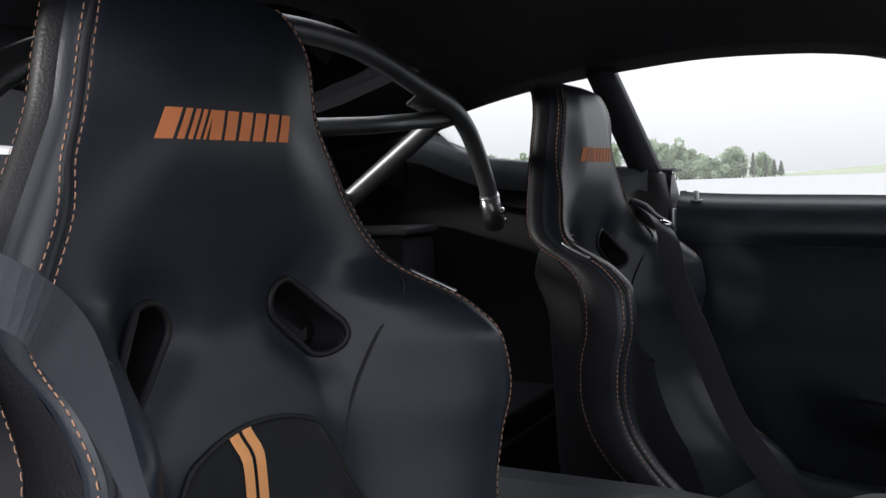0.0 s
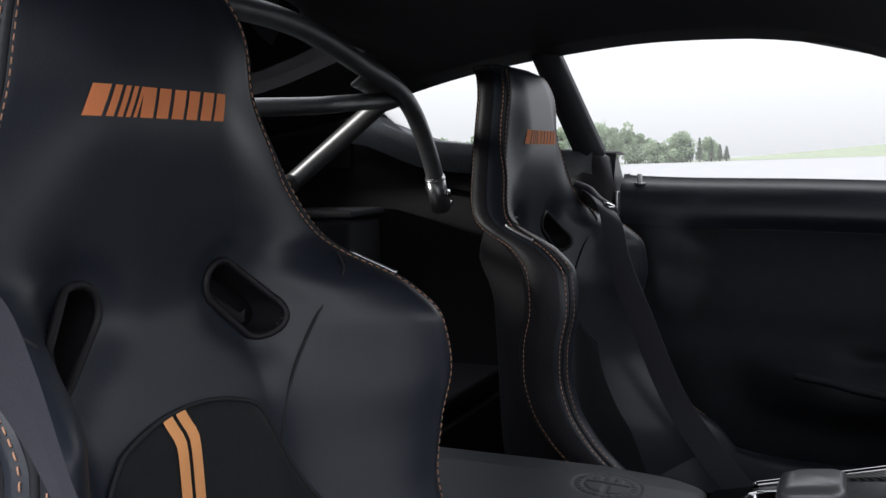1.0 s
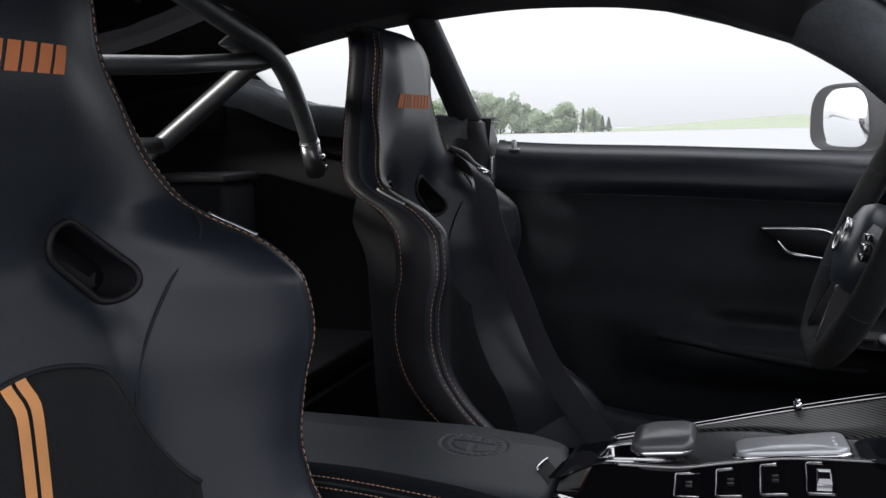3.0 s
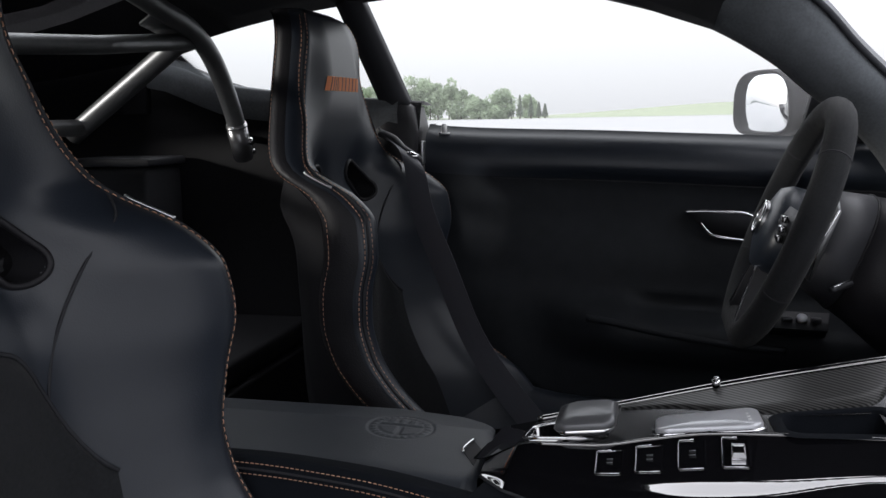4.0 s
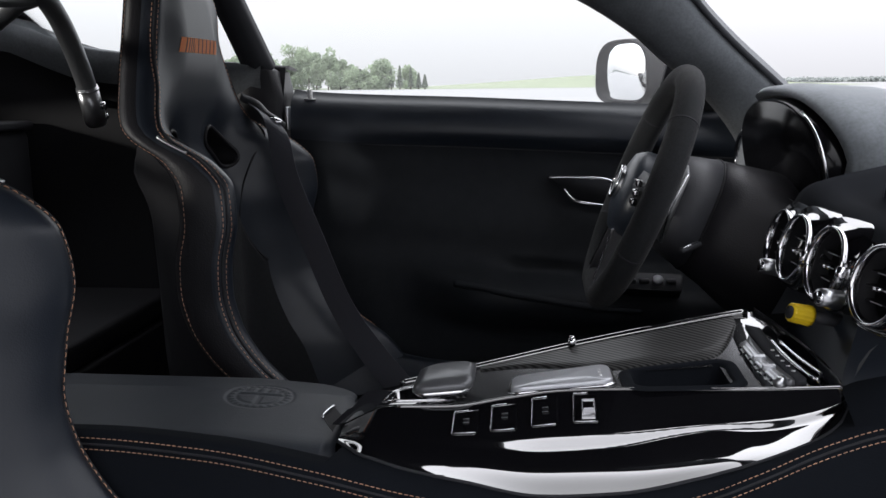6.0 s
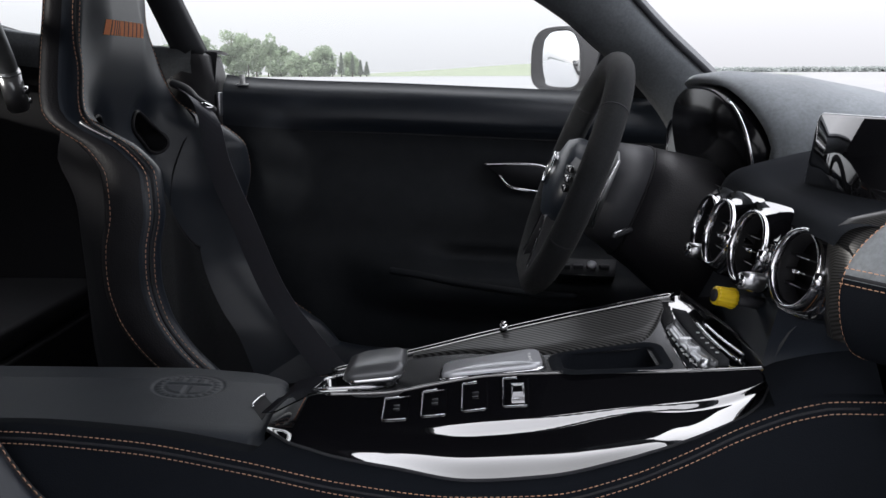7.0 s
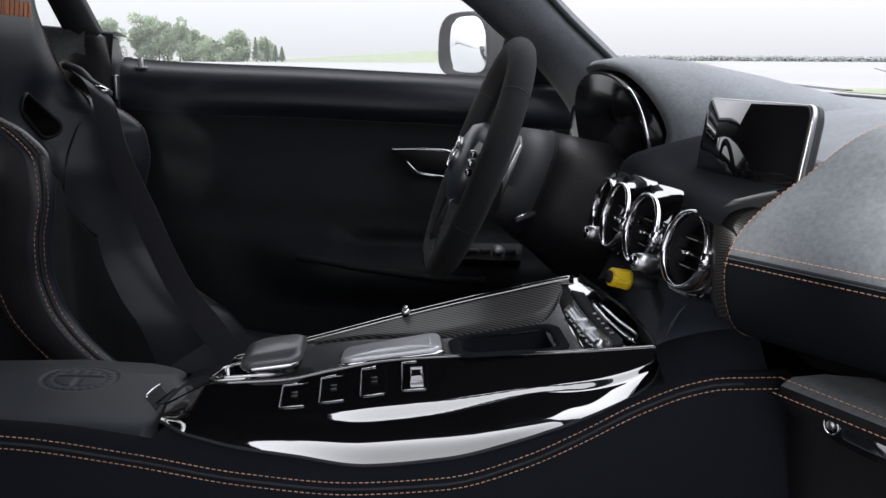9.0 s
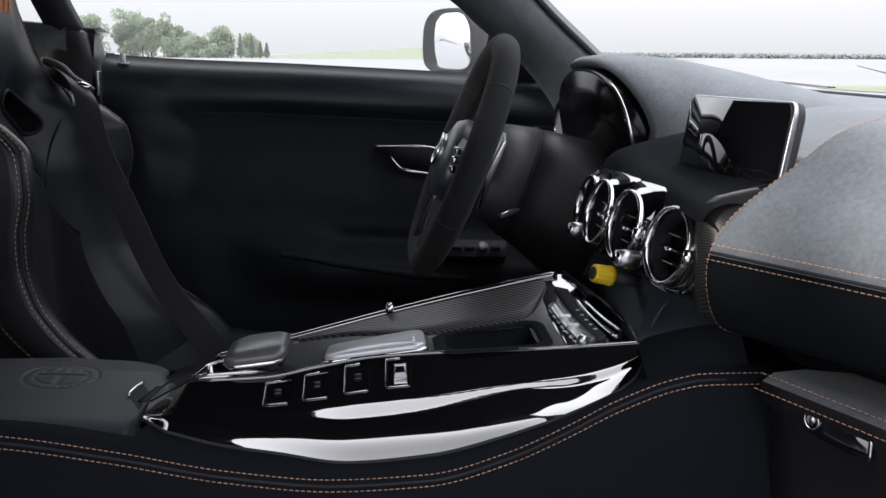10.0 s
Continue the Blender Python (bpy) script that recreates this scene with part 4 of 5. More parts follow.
def gloss_point(t, x):
    zr, zb = RIM_Z(x), GLOSS_Z(x)
    y = RIM_Y(x) + (GLOSS_Y(x) - RIM_Y(x)) * t
    fall = fall_at(round(x, 5))(t)
    return Vector((x, y, zr + (zb - zr) * fall))


xs = [-0.0864 + 0.004195 * i for i in range(105)]
ts = [i / 80 for i in range(81)]
gloss = part("gloss_panel", loft([[gloss_point(t, x) for t in ts] for x in xs], False, False), GLOSS, console, "piano black panel")
part("gloss_nose", loft([[gloss_point(t, xs[-1]) for t in ts], [gloss_point(t, xs[-1]) + Vector((0.004, 0.006, -0.004)) for t in ts], [gloss_point(t, xs[-1]) + Vector((0.005, 0.02, -0.02)) for t in ts]], False, False), GLOSS, console)
part("gloss_tail", loft([[gloss_point(t, xs[0]) for t in ts], [gloss_point(t, xs[0]) + Vector((-0.003, 0.002, -0.006)) for t in ts], [gloss_point(t, xs[0]) + Vector((-0.004, 0.006, -0.06)) for t in ts]], False, False), FLANK, console)
part("gloss_edge", tube([gloss_point(1.0, x) + Vector((0, -0.0005, -0.0005)) for x in xs], 0.0016, 6), DARK, console)


def deck_z(x, y):
    k = (y - RIM_Y(x)) / (0.075 - RIM_Y(x))
    return RIM_Z(x) + (FAR_Z(x) - RIM_Z(x)) * k - 0.007 * math.sin(math.pi * min(max(k, 0), 1)) * smooth(0.0, 0.1, x)


front_x = curve1([(-0.10, 0.351), (-0.06, 0.353), (0.0, 0.345), (0.03, 0.335), (0.08, 0.311)])
WELLS = ((0.178, 0.262, -0.082, -0.022), (-0.052, 0.012, -0.058, 0.012))
bm = bmesh.new()
ys = [i / 30 for i in range(31)]
xs = [-0.098 + 0.0065 * i for i in range(70)]
vs = [[bm.verts.new((x, RIM_Y(x) + k * (0.0755 - RIM_Y(x)), deck_z(x, RIM_Y(x) + k * (0.0755 - RIM_Y(x))))) for k in ys] for x in xs]
for i in range(len(xs) - 1):
    for j in range(len(ys) - 1):
        cx, cy = (xs[i] + xs[i + 1]) / 2, RIM_Y(xs[i]) + (ys[j] + ys[j + 1]) / 2 * (0.0755 - RIM_Y(xs[i]))
        if not any(a < cx < b and p < cy < q for a, b, p, q in WELLS):
            bm.faces.new((vs[i][j], vs[i + 1][j], vs[i + 1][j + 1], vs[i][j + 1]))
for v in bm.verts:
    v.co.x = min(v.co.x, front_x(v.co.y) - 0.001)
bmesh.ops.dissolve_degenerate(bm, dist=0.0002, edges=bm.edges)
part("deck", bm, SATIN, console, "dark satin metal deck")
bm = loft([[Vector((x, RIM_Y(x) + k * (0.0755 - RIM_Y(x)), deck_z(x, RIM_Y(x) + k * (0.0755 - RIM_Y(x))) + 0.0008)) for k in ys] for x in xs[:7]], False, False)
part("deck_tail", bm, GLOSS, console, "piano black tail of the deck")
part("far_rim", tube([(x, 0.073, deck_z(x, 0.073) + 0.002) for x in xs[6:63]], 0.004, 8), GLOSS, console)
part("near_rim", tube([(x, RIM_Y(x), RIM_Z(x) + 0.0002) for x in xs[9:]], 0.0013, 8), GLOSS, console)


def rounded(x0, x1, y0, y1, r, z, n=6):
    out = []
    for cx, cy, a0 in ((x1 - r, y1 - r, 0), (x0 + r, y1 - r, 90), (x0 + r, y0 + r, 180), (x1 - r, y0 + r, 270)):
        for k in range(n + 1):
            a = radians(a0 + 90 * k / n)
            x, y = cx + r * math.cos(a), cy + r * math.sin(a)
            out.append(Vector((x, y, z(x, y) if callable(z) else z)))
    return out


for (a, b, p, q), r, depth, name in ((WELLS[0], 0.014, 0.05, "storage_tray"), (WELLS[1], 0.018, 0.03, "selector_well")):
    rim = rounded(a - 0.005, b + 0.005, p - 0.005, q + 0.005, r, lambda x, y: deck_z(x, y) + 0.0025)
    low = rounded(a, b, p, q, r, lambda x, y: deck_z(x, y) - depth)
    lip = rounded(a - 0.001, b + 0.001, p - 0.001, q + 0.001, r, lambda x, y: deck_z(x, y) + 0.0015)
    out = rounded(a - 0.012, b + 0.012, p - 0.012, q + 0.012, r + 0.006, lambda x, y: deck_z(x, y) + 0.0006)
    well = part(name, loft([out, rim, lip, low, rounded(a + 0.02, b - 0.02, p + 0.02, q - 0.02, r - 0.004, lambda x, y: deck_z(x, y) - depth - 0.001)], caps=False), FLANK if depth > 0.04 else GLOSS, console)
    if depth < 0.04:
        part("well_ring", tube(rim, 0.0014, 6, True), CHROME, well)
    else:
        part("tray_mat", loft([rounded(a + 0.001, b - 0.001, p + 0.001, q - 0.001, r, lambda x, y: deck_z(x, y) - depth + 0.0005), rounded(a + 0.002, b - 0.002, p + 0.002, q - 0.002, r, lambda x, y: deck_z(x, y) - depth + 0.002)]), FLANK, well)
# carbon inlay on the far slope
INLAY = curve1([(0.03, 0.056), (0.08, 0.040), (0.125, 0.010), (0.15, -0.006), (0.18, -0.012), (0.245, -0.012), (0.262, -0.004), (0.275, 0.016), (0.292, 0.058)])
rows = []
for x in [0.03 + 0.004 * i for i in range(66)]:
    a, b = INLAY(x), 0.0665
    rows.append([Vector((x, a + (b - a) * k, deck_z(x, a + (b - a) * k) + l)) for k, l in ((0, 0.0), (0.03, 0.0022), (0.35, 0.0024), (0.7, 0.0028), (1, 0.003))])
part("carbon_inlay", loft(rows, False, False), TWILL, console, "woven carbon fibre inlay")
part("chrome_pin", merge(tube([(0.126, 0.0715, 0.776), (0.126, 0.0715, 0.784)], 0.0045, 12), tube([(0.126, 0.0715, 0.784), (0.126, 0.0715, 0.787)], 0.003, 12)), CHROME, console)
# touch surface
pad = part("touch_pad", loft([rounded(0.066, 0.158, -0.078, -0.010, 0.012, lambda x, y: deck_z(x, y) + 0.001), rounded(0.066, 0.158, -0.078, -0.010, 0.012, lambda x, y: deck_z(x, y) + 0.0065), rounded(0.0675, 0.1565, -0.0765, -0.0115, 0.011, lambda x, y: deck_z(x, y) + 0.008), rounded(0.10, 0.12, -0.05, -0.04, 0.004, lambda x, y: deck_z(x, y) + 0.0084)]), PADGREY, console, "satin grey touch surface")
part("pad_base", loft([rounded(0.063, 0.161, -0.0805, -0.0075, 0.014, lambda x, y: deck_z(x, y)), rounded(0.063, 0.161, -0.0805, -0.0075, 0.014, lambda x, y: deck_z(x, y) + 0.0035)]), CHROME, pad)
for i in range(3):
    part("pad_mark", tube([(0.146, -0.058 + 0.013 * i, deck_z(0.146, -0.058 + 0.013 * i) + 0.0082), (0.149, -0.058 + 0.013 * i, deck_z(0.149, -0.058 + 0.013 * i) + 0.0082)], 0.0009, 6), WHITE, pad)
# drive selector
sel = part("selector", tube([(0.004, -0.038, 0.735), (0.002, -0.040, 0.752), (-0.002, -0.042, 0.772)], lambda t: 0.011 - 0.002 * t, 14), CHROME, console, "chrome stem of the drive selector")
ring = [rounded(-0.022, 0.028, -0.072, -0.012, 0.012, lambda x, y: 0.764 + 0.12 * (x + 0.03)), rounded(-0.026, 0.031, -0.075, -0.009, 0.013, lambda x, y: 0.769 + 0.12 * (x + 0.03)), rounded(-0.024, 0.031, -0.073, -0.011, 0.012, lambda x, y: 0.775 + 0.13 * (x + 0.03)), rounded(-0.014, 0.026, -0.064, -0.018, 0.01, lambda x, y: 0.779 + 0.13 * (x + 0.03))]
part("selector_skirt", loft([rounded(-0.018, 0.02, -0.066, -0.016, 0.012, 0.763), ring[0], ring[1]]), CHROME, sel)
part("selector_cap", loft(ring[1:]), CAPGREY, sel, "satin grey selector cap")
# four chrome-cornered buttons on the flank
for i, x0 in enumerate((0.0165, 0.0505, 0.086, 0.122)):
    def bp(a, b, lift):
        q = gloss_point(0.13 - 0.02 * i + 0.37 * b, x0 + 0.0225 * a)
        return q + Vector((0, -0.5, 0.866)) * lift
    button = part("button", loft([[bp(a, b, 0.0006) for a, b in ((0, 0), (1, 0), (1, 1), (0, 1))], [bp(a, b, 0.0010) for a, b in ((0.06, 0.05), (0.94, 0.05), (0.94, 0.95), (0.06, 0.95))]]), GLOSS, console, "black button with a bright corner line", True)
    part("button_trim", tube([bp(0.55, -0.03, 0.001), bp(0.02, -0.03, 0.001), bp(-0.03, 0.03, 0.001), bp(-0.03, 0.5, 0.001), bp(-0.03, 0.98, 0.001), bp(0.02, 1.03, 0.001), bp(0.9, 1.03, 0.001)], 0.00042, 6), CHROME, button)
    if i < 3:
        for k in range(2):
            part("button_mark", tube([bp(0.38, 0.42 + 0.16 * k, 0.002), bp(0.62, 0.42 + 0.16 * k, 0.002)], 0.0005, 5), CAPGREY, button)
    else:
        part("rocker", loft([[bp(a, b, 0.001) for a, b in ((0.32, 0.25), (0.78, 0.25), (0.80, 0.88), (0.30, 0.88))], [bp(a, b, 0.006) for a, b in ((0.30, 0.34), (0.78, 0.34), (0.80, 0.86), (0.30, 0.86))], [bp(a, b, 0.010) for a, b in ((0.38, 0.55), (0.70, 0.55), (0.72, 0.78), (0.36, 0.78))]]), CHROME, button, "bright rocker", True)
# bright switch row at the front of the deck
def deck_point(x, y, lift):
    return Vector((x, y, deck_z(min(x, 0.35), y) + lift))


def band(left, right, profile, n=12):
    """A raised strip between two lines over the deck, each (far x, far y, near x, near y); profile (across, height)."""
    rows = []
    for i in range(n + 1):
        a = i / n
        p = Vector((left[0] + (left[2] - left[0]) * a, left[1] + (left[3] - left[1]) * a, 0))
        q = Vector((right[0] + (right[2] - right[0]) * a, right[1] + (right[3] - right[1]) * a, 0))
        rows.append([deck_point(*p.lerp(q, k).xy, l) for k, l in profile])
    return loft(rows)


part("front_deck", loft([[deck_point(0.283 + (front_x(y) - 0.283) * k, y, l) for k, l in ((0, 0.0003), (0.05, 0.0012), (0.9, 0.0012), (0.97, 0.0), (1.0, -0.005), (1.02, -0.03), (1.02, -0.07))] for y in [0.074 - 0.0085 * i for i in range(21)]], False, False), GLOSS, console)
strip = part("switch_strip", band((0.284, 0.008, 0.2934, -0.091), (0.2895, 0.006, 0.302, -0.091), ((0, 0.0), (0.03, 0.004), (0.3, 0.006), (1, 0.0085), (1.02, 0.0))), SILVER, console, "bright row of toggle switches")
for k in range(7):
    a = (k + 0.4) / 7
    x, y = 0.2835 + 0.0094 * a, 0.006 - 0.098 * a
    part("toggle", tube([deck_point(x, y, 0.0035), deck_point(x - 0.001, y, 0.0048)], 0.0014, 8), DARK, strip)
for a in (0.36, 0.62):
    x, y = 0.288 + 0.0095 * a, 0.007 - 0.098 * a
    part("tab", loft([[deck_point(x + dx, y + dy, l) for dx, dy in ((-0.003, -0.006), (0.007, -0.008), (0.007, -0.002), (-0.003, 0.0))] for l in (0.005, 0.0090)]), SILVER, strip, flat=True)
part("strip_backing", band((0.2898, 0.008, 0.3025, -0.091), (0.296, 0.022, 0.3095, -0.091), ((0, 0.0), (0.02, 0.004), (0.98, 0.006), (1, 0.0))), CAPGREY, console, "satin grey backing plate")
bed = part("key_bed", band((0.297, 0.045, 0.310, -0.091), (0.309, 0.03, 0.319, -0.091), ((0, 0.0), (0.03, 0.005), (0.96, 0.007), (1, 0.0))), DARK, console)
for k in range(5):
    a = 0.42 + 0.105 * k
    x, y = 0.304 + 0.011 * a, 0.036 - 0.127 * a
    part("key_mark", tube([deck_point(x - 0.0012, y, 0.0070), deck_point(x + 0.0012, y - 0.002, 0.0074)], 0.0008, 5), WHITE, bed)
part("front_rail", tube([deck_point(0.3125 + 0.0125 * i / 12, 0.012 - 0.103 * i / 12, 0.006) for i in range(13)], 0.0013, 8), CHROME, console)
part("grip_rail", tube(spline([deck_point(*q, 0.005) for q in ((0.320, 0.006), (0.328, -0.036), (0.3345, -0.068), (0.3345, -0.080), (0.327, -0.091))], 5), 0.0016, 8), CHROME, console)

# armrest with pressed emblem
rest = thing("armrest", "black leather armrest lid with a pressed round emblem", "armrest", (-0.30, 0.0, 0.70))


def rest_z(x, y):
    z = 0.737 - 0.05 * max(x + 0.20, 0) - 0.16 * max(y - 0.02, 0)
    e, front = min(0.102 - y, y + 0.118), min(max(-0.088 - x, 0) / 0.014, 1)
    z -= 0.006 * (1 - math.sqrt(max(1 - (1 - front) ** 2, 0)))
    z -= (0.010 if y < -0.09 and x < -0.10 else 0.022) * (1 - math.sqrt(max(1 - (1 - min(max(e, 0) / 0.022, 1)) ** 2, 0)))
    r = math.hypot((x + 0.192) / 0.036, (y - 0.004) / 0.036)
    z -= 0.0012 * (math.exp(-((r - 1.0) / 0.05) ** 2) + math.exp(-((r - 0.72) / 0.04) ** 2))
    u, v = (x + 0.192) / 0.036, (y - 0.004) / 0.036
    if r < 0.68:
        z -= 0.0011 * (1 if abs(v) < 0.07 or (abs(u) < 0.08 and v < 0) or (v > 0.2 and abs((u * 6) % 2 - 1) < 0.35) else 0)
    elif 0.78 < r < 0.94:
        z -= 0.0006 * (1 if math.sin(26 * math.atan2(v, u)) > 0.2 else 0)
    return z


xs = [-0.62 + 0.02 * i for i in range(18)] + [-0.26 + 0.0016 * i for i in range(107)] + [-0.0885]
ys = [-0.118, -0.117, -0.115, -0.112, -0.107, -0.10, -0.09, -0.075, -0.06] + [-0.045 + 0.0016 * i for i in range(62)] + [0.06, 0.075, 0.085, 0.093, 0.098, 0.101, 0.102]
def lid_x(x, y):
    """The lid's front runs obliquely and its far corner is rounded off."""
    end = -0.090 - 0.010 * smooth(-0.02, 0.03, y) - 0.050 * smooth(0.03, 0.102, y) ** 1.5
    return x if x < -0.26 else -0.26 + (x + 0.26) * (end + 0.26) / 0.1715


part("lid", loft([[Vector((lid_x(x, y), y, rest_z(x, y))) for y in ys] for x in xs], False, False), LID_LEATHER, rest)
part("lid_front", loft([[Vector((lid_x(-0.0885, y), y, rest_z(-0.0885, y))) for y in ys], [Vector((lid_x(-0.0885, y) - 0.0015, y, 0.60)) for y in ys]], False, False), LID_LEATHER, rest)
part("lid_far_side", loft([[Vector((x, 0.102, rest_z(x, 0.102))) for x in xs], [Vector((x, 0.104, 0.60)) for x in xs]], False, False), LEATHER_SIDE, rest)
part("lid_near_side", loft([[Vector((x, -0.118, rest_z(x, -0.118))) for x in xs], [Vector((x, -0.116, 0.69)) for x in xs]], False, False), LID_LEATHER, rest)
catch_at = ((-0.1165, -0.046), (-0.112, -0.016), (-0.100, -0.036), (-0.100, -0.076))
catch = part("catch", loft([[Vector((x, y, rest_z(x, y) + l)) for x, y in catch_at] for l in (-0.002, 0.0005)]), RUBBER, rest, "black catch with a bright edge", True)
part("catch_edge", tube(spline([(x, y, rest_z(x, y) + 0.0022) for x, y in ((-0.1155, -0.050), (-0.1168, -0.042), (-0.1150, -0.028), (-0.1118, -0.016))], 5), 0.0014, 8), CHROME, catch)


# ================= dashboard =================
dash = thing("dashboard", "black leather and charcoal suede dashboard with copper stitching", "dashboard", (0.5, 0, 0.5))
# passenger side: padded brow that sweeps forward away from the console
BROW = [(0.80, 0.992), (0.66, 0.999), (0.56, 1.000), (0.505, 0.996), (0.474, 0.984), (0.442, 0.958), (0.408, 0.931), (0.390, 0.911), (0.381, 0.890), (0.380, 0.868), (0.386, 0.842), (0.400, 0.826), (0.44, 0.822), (0.53, 0.83)]


def sweep(y):
    d = max(-0.16 - y, 0)
    return 0.66 * d if d < 0.2 else 0.132 + 0.15 * (d - 0.2)


brow = spline([(x, 0, z) for x, z in BROW], 5)


def brow_row(y):
    s = sweep(y)
    return [Vector((p.x + s * smooth(0.80, 0.5, p.x), y, p.z)) for p in brow]


ys = [-0.16 - 0.02 * i for i in range(30)]
cut = next(i for i, p in enumerate(brow) if p.z < 0.8925)
part("passenger_brow", loft([brow_row(y)[:cut + 1] for y in ys], False, False), GREY_SUEDE, dash, "charcoal suede passenger brow")
part("brow_underside", loft([brow_row(y)[cut:] for y in ys], False, False), FLANK, dash, "black leather underside of the brow")
part("brow_end", loft([brow_row(-0.16), [p + Vector((0.05, 0.001, -0.004)) if p.z < 0.975 else p + Vector((0, 0, -0.01)) for p in brow_row(-0.16)]], False, False), LEATHER, dash)
edge = [p + Vector((-0.001, -0.004, 0.0012)) for p in brow_row(-0.16)][14:62]
part("brow_edge_stitching", stitches(edge, [(-0.6, 0.2, 0.7)] * len(edge), 0.0031, 0.0018, 0.00040), THREAD, dash, "copper thread")
for zz in (0.8985, 0.8865):
    pts = []
    for y in ys:
        i = min(range(len(brow)), key=lambda k: abs(brow[k].z - zz) + (1 if brow[k].z > 0.97 or brow[k].x > 0.45 else 0))
        pts.append(Vector((brow[i].x + sweep(y) - 0.0012, y, zz)))
    part("brow_stitching", stitches(pts, [(-0.9, -0.3, 0.3)] * len(pts), 0.0031, 0.0018, 0.00040), ORANGE, dash, "orange thread")
pts = [Vector((0.3795 + sweep(y) - 0.0006, y, 0.8925)) for y in ys]
part("brow_seam", tube(pts, 0.0016, 6), DARK, dash)
# recess, ledge and glovebox below
part("glovebox_recess", loft([[Vector((0.56 + sweep(y), y, 0.90)), Vector((0.54 + sweep(y), y, 0.825)), Vector((0.50 + sweep(y), y, 0.80)), Vector((0.46 + sweep(y), y, 0.798))] for y in [-0.10, -0.13] + ys], False, False), DARK, dash)
part("carcass", box(0.62, 0.86, -0.73, 0.73, 0.31, 0.955, 0), DARK, dash)


def ledge_drop(y):
    return 0.075 * max(-0.168 - y, 0)


def ledge_row(y):
    s = sweep(y)
    return [Vector((x + s, y, z - ledge_drop(y))) for x, z in ((0.47, 0.802), (0.43, 0.806), (0.405, 0.804), (0.396, 0.797), (0.395, 0.786), (0.405, 0.774), (0.412, 0.70), (0.46, 0.50), (0.52, 0.34))]


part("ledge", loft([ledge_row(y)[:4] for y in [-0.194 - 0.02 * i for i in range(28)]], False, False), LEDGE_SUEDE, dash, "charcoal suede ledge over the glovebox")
part("glovebox", loft([[p + Vector((0.030, 0.012, 0)) for p in ledge_row(-0.180)[3:]]] + [ledge_row(y)[3:] for y in [-0.194 - 0.02 * i for i in range(28)]], False, False), LEATHER_SIDE, dash, "black leather glovebox front")
for dx, z in ((-0.0045, 0.8015), (-0.0105, 0.7895)):
    pts = [(0.405 + dx + sweep(y), y, z - ledge_drop(y)) for y in [-0.190 - 0.015 * i for i in range(30)]]
    part("glovebox_stitching", stitches(pts, [(-0.7, -0.2, 0.7)] * len(pts), 0.0031, 0.0018, 0.00040), ORANGE, dash, "orange thread")


def latch_point(a, b, lift):
    y = -0.221 - 0.044 * a
    return Vector((0.4055 + sweep(y) - lift, y - lift * 0.4, 0.7925 - 0.023 * b - 0.004 * a - ledge_drop(y)))


latch = part("glovebox_latch", loft([[latch_point(0.5 + q[0] * k, 0.5 + q[1] * k, l) for q in [(0.5 * math.copysign(abs(math.cos(i * math.pi / 14)) ** 0.5, math.cos(i * math.pi / 14)), 0.5 * math.copysign(abs(math.sin(i * math.pi / 14)) ** 0.6, math.sin(i * math.pi / 14))) for i in range(28)]] for k, l in ((1, 0.0), (1.0, 0.004), (0.92, 0.006), (0.3, 0.0062))]), GLOSS, dash, "gloss black latch")
part("latch_edge", tube([latch_point(1.0, b, 0.0055) for b in (0.05, 0.35, 0.7, 0.95)], 0.0017, 6), CHROME, latch)
part("lock_ring", tube([latch_point(0.14 + 0.11 * math.cos(i * math.pi / 10), 0.45 + 0.32 * math.sin(i * math.pi / 10), 0.0068) for i in range(20)], 0.0010, 6, True), CHROME, latch)
part("lock_barrel", tube([latch_point(0.14, 0.45, 0.005), latch_point(0.14, 0.45, 0.008)], 0.0035, 12), SILVER, latch)


# middle and driver's side: top pad, rolled edge over the vents
def top_row(y):
    lift = -0.014 + 0.020 * math.exp(-((y - 0.16) / 0.06) ** 2) - 0.13 * smooth(0.165, 0.26, y)
    deep = 0.05 * smooth(0.165, 0.26, y)
    return [Vector(p) for p in ((0.372 + deep, y, min(0.918, 0.93 + lift)), (0.380 + deep, y, 0.931 + 0.8 * lift * (lift < -0.02) + 0.3 * lift * (lift >= -0.02)), (0.395 + deep, y, 0.940 + 0.9 * lift * (lift < -0.02) + 0.6 * lift * (lift >= -0.02)), (0.42 + deep, y, 0.945 + lift), (0.47 + deep, y, 0.957 + lift), (0.53, y, 0.972 + 0.7 * lift), (0.62, y, 0.988 + 0.3 * lift), (0.72, y, 0.992), (0.85, y, 0.985))]


rows = [spline(top_row(-0.162 + 0.0211 * i), 4) for i in range(38)]
part("front_roll", loft([r[:17] for r in rows], False, False), FLANK, dash, "black leather roll over the vents")
part("top_pad", loft([r[16:] for r in rows], False, False), GREY_SUEDE, dash, "charcoal suede dashboard top")
part("vent_carrier", loft([[Vector((x, y, z)) for x, z in ((0.3735, 0.9185), (0.386, 0.910), (0.394, 0.895), (0.396, 0.88), (0.394, 0.862), (0.388, 0.850), (0.384, 0.842))] for y in [-0.160 + 0.03 * i for i in range(13)]], False, False), CARBON, dash, "carbon fibre vent carrier")
cheek_x = curve1([(0.84, 0.377), (0.86, 0.372), (0.90, 0.371), (0.918, 0.3715), (0.930, 0.379), (0.937, 0.394), (0.942, 0.42)])
rows = []
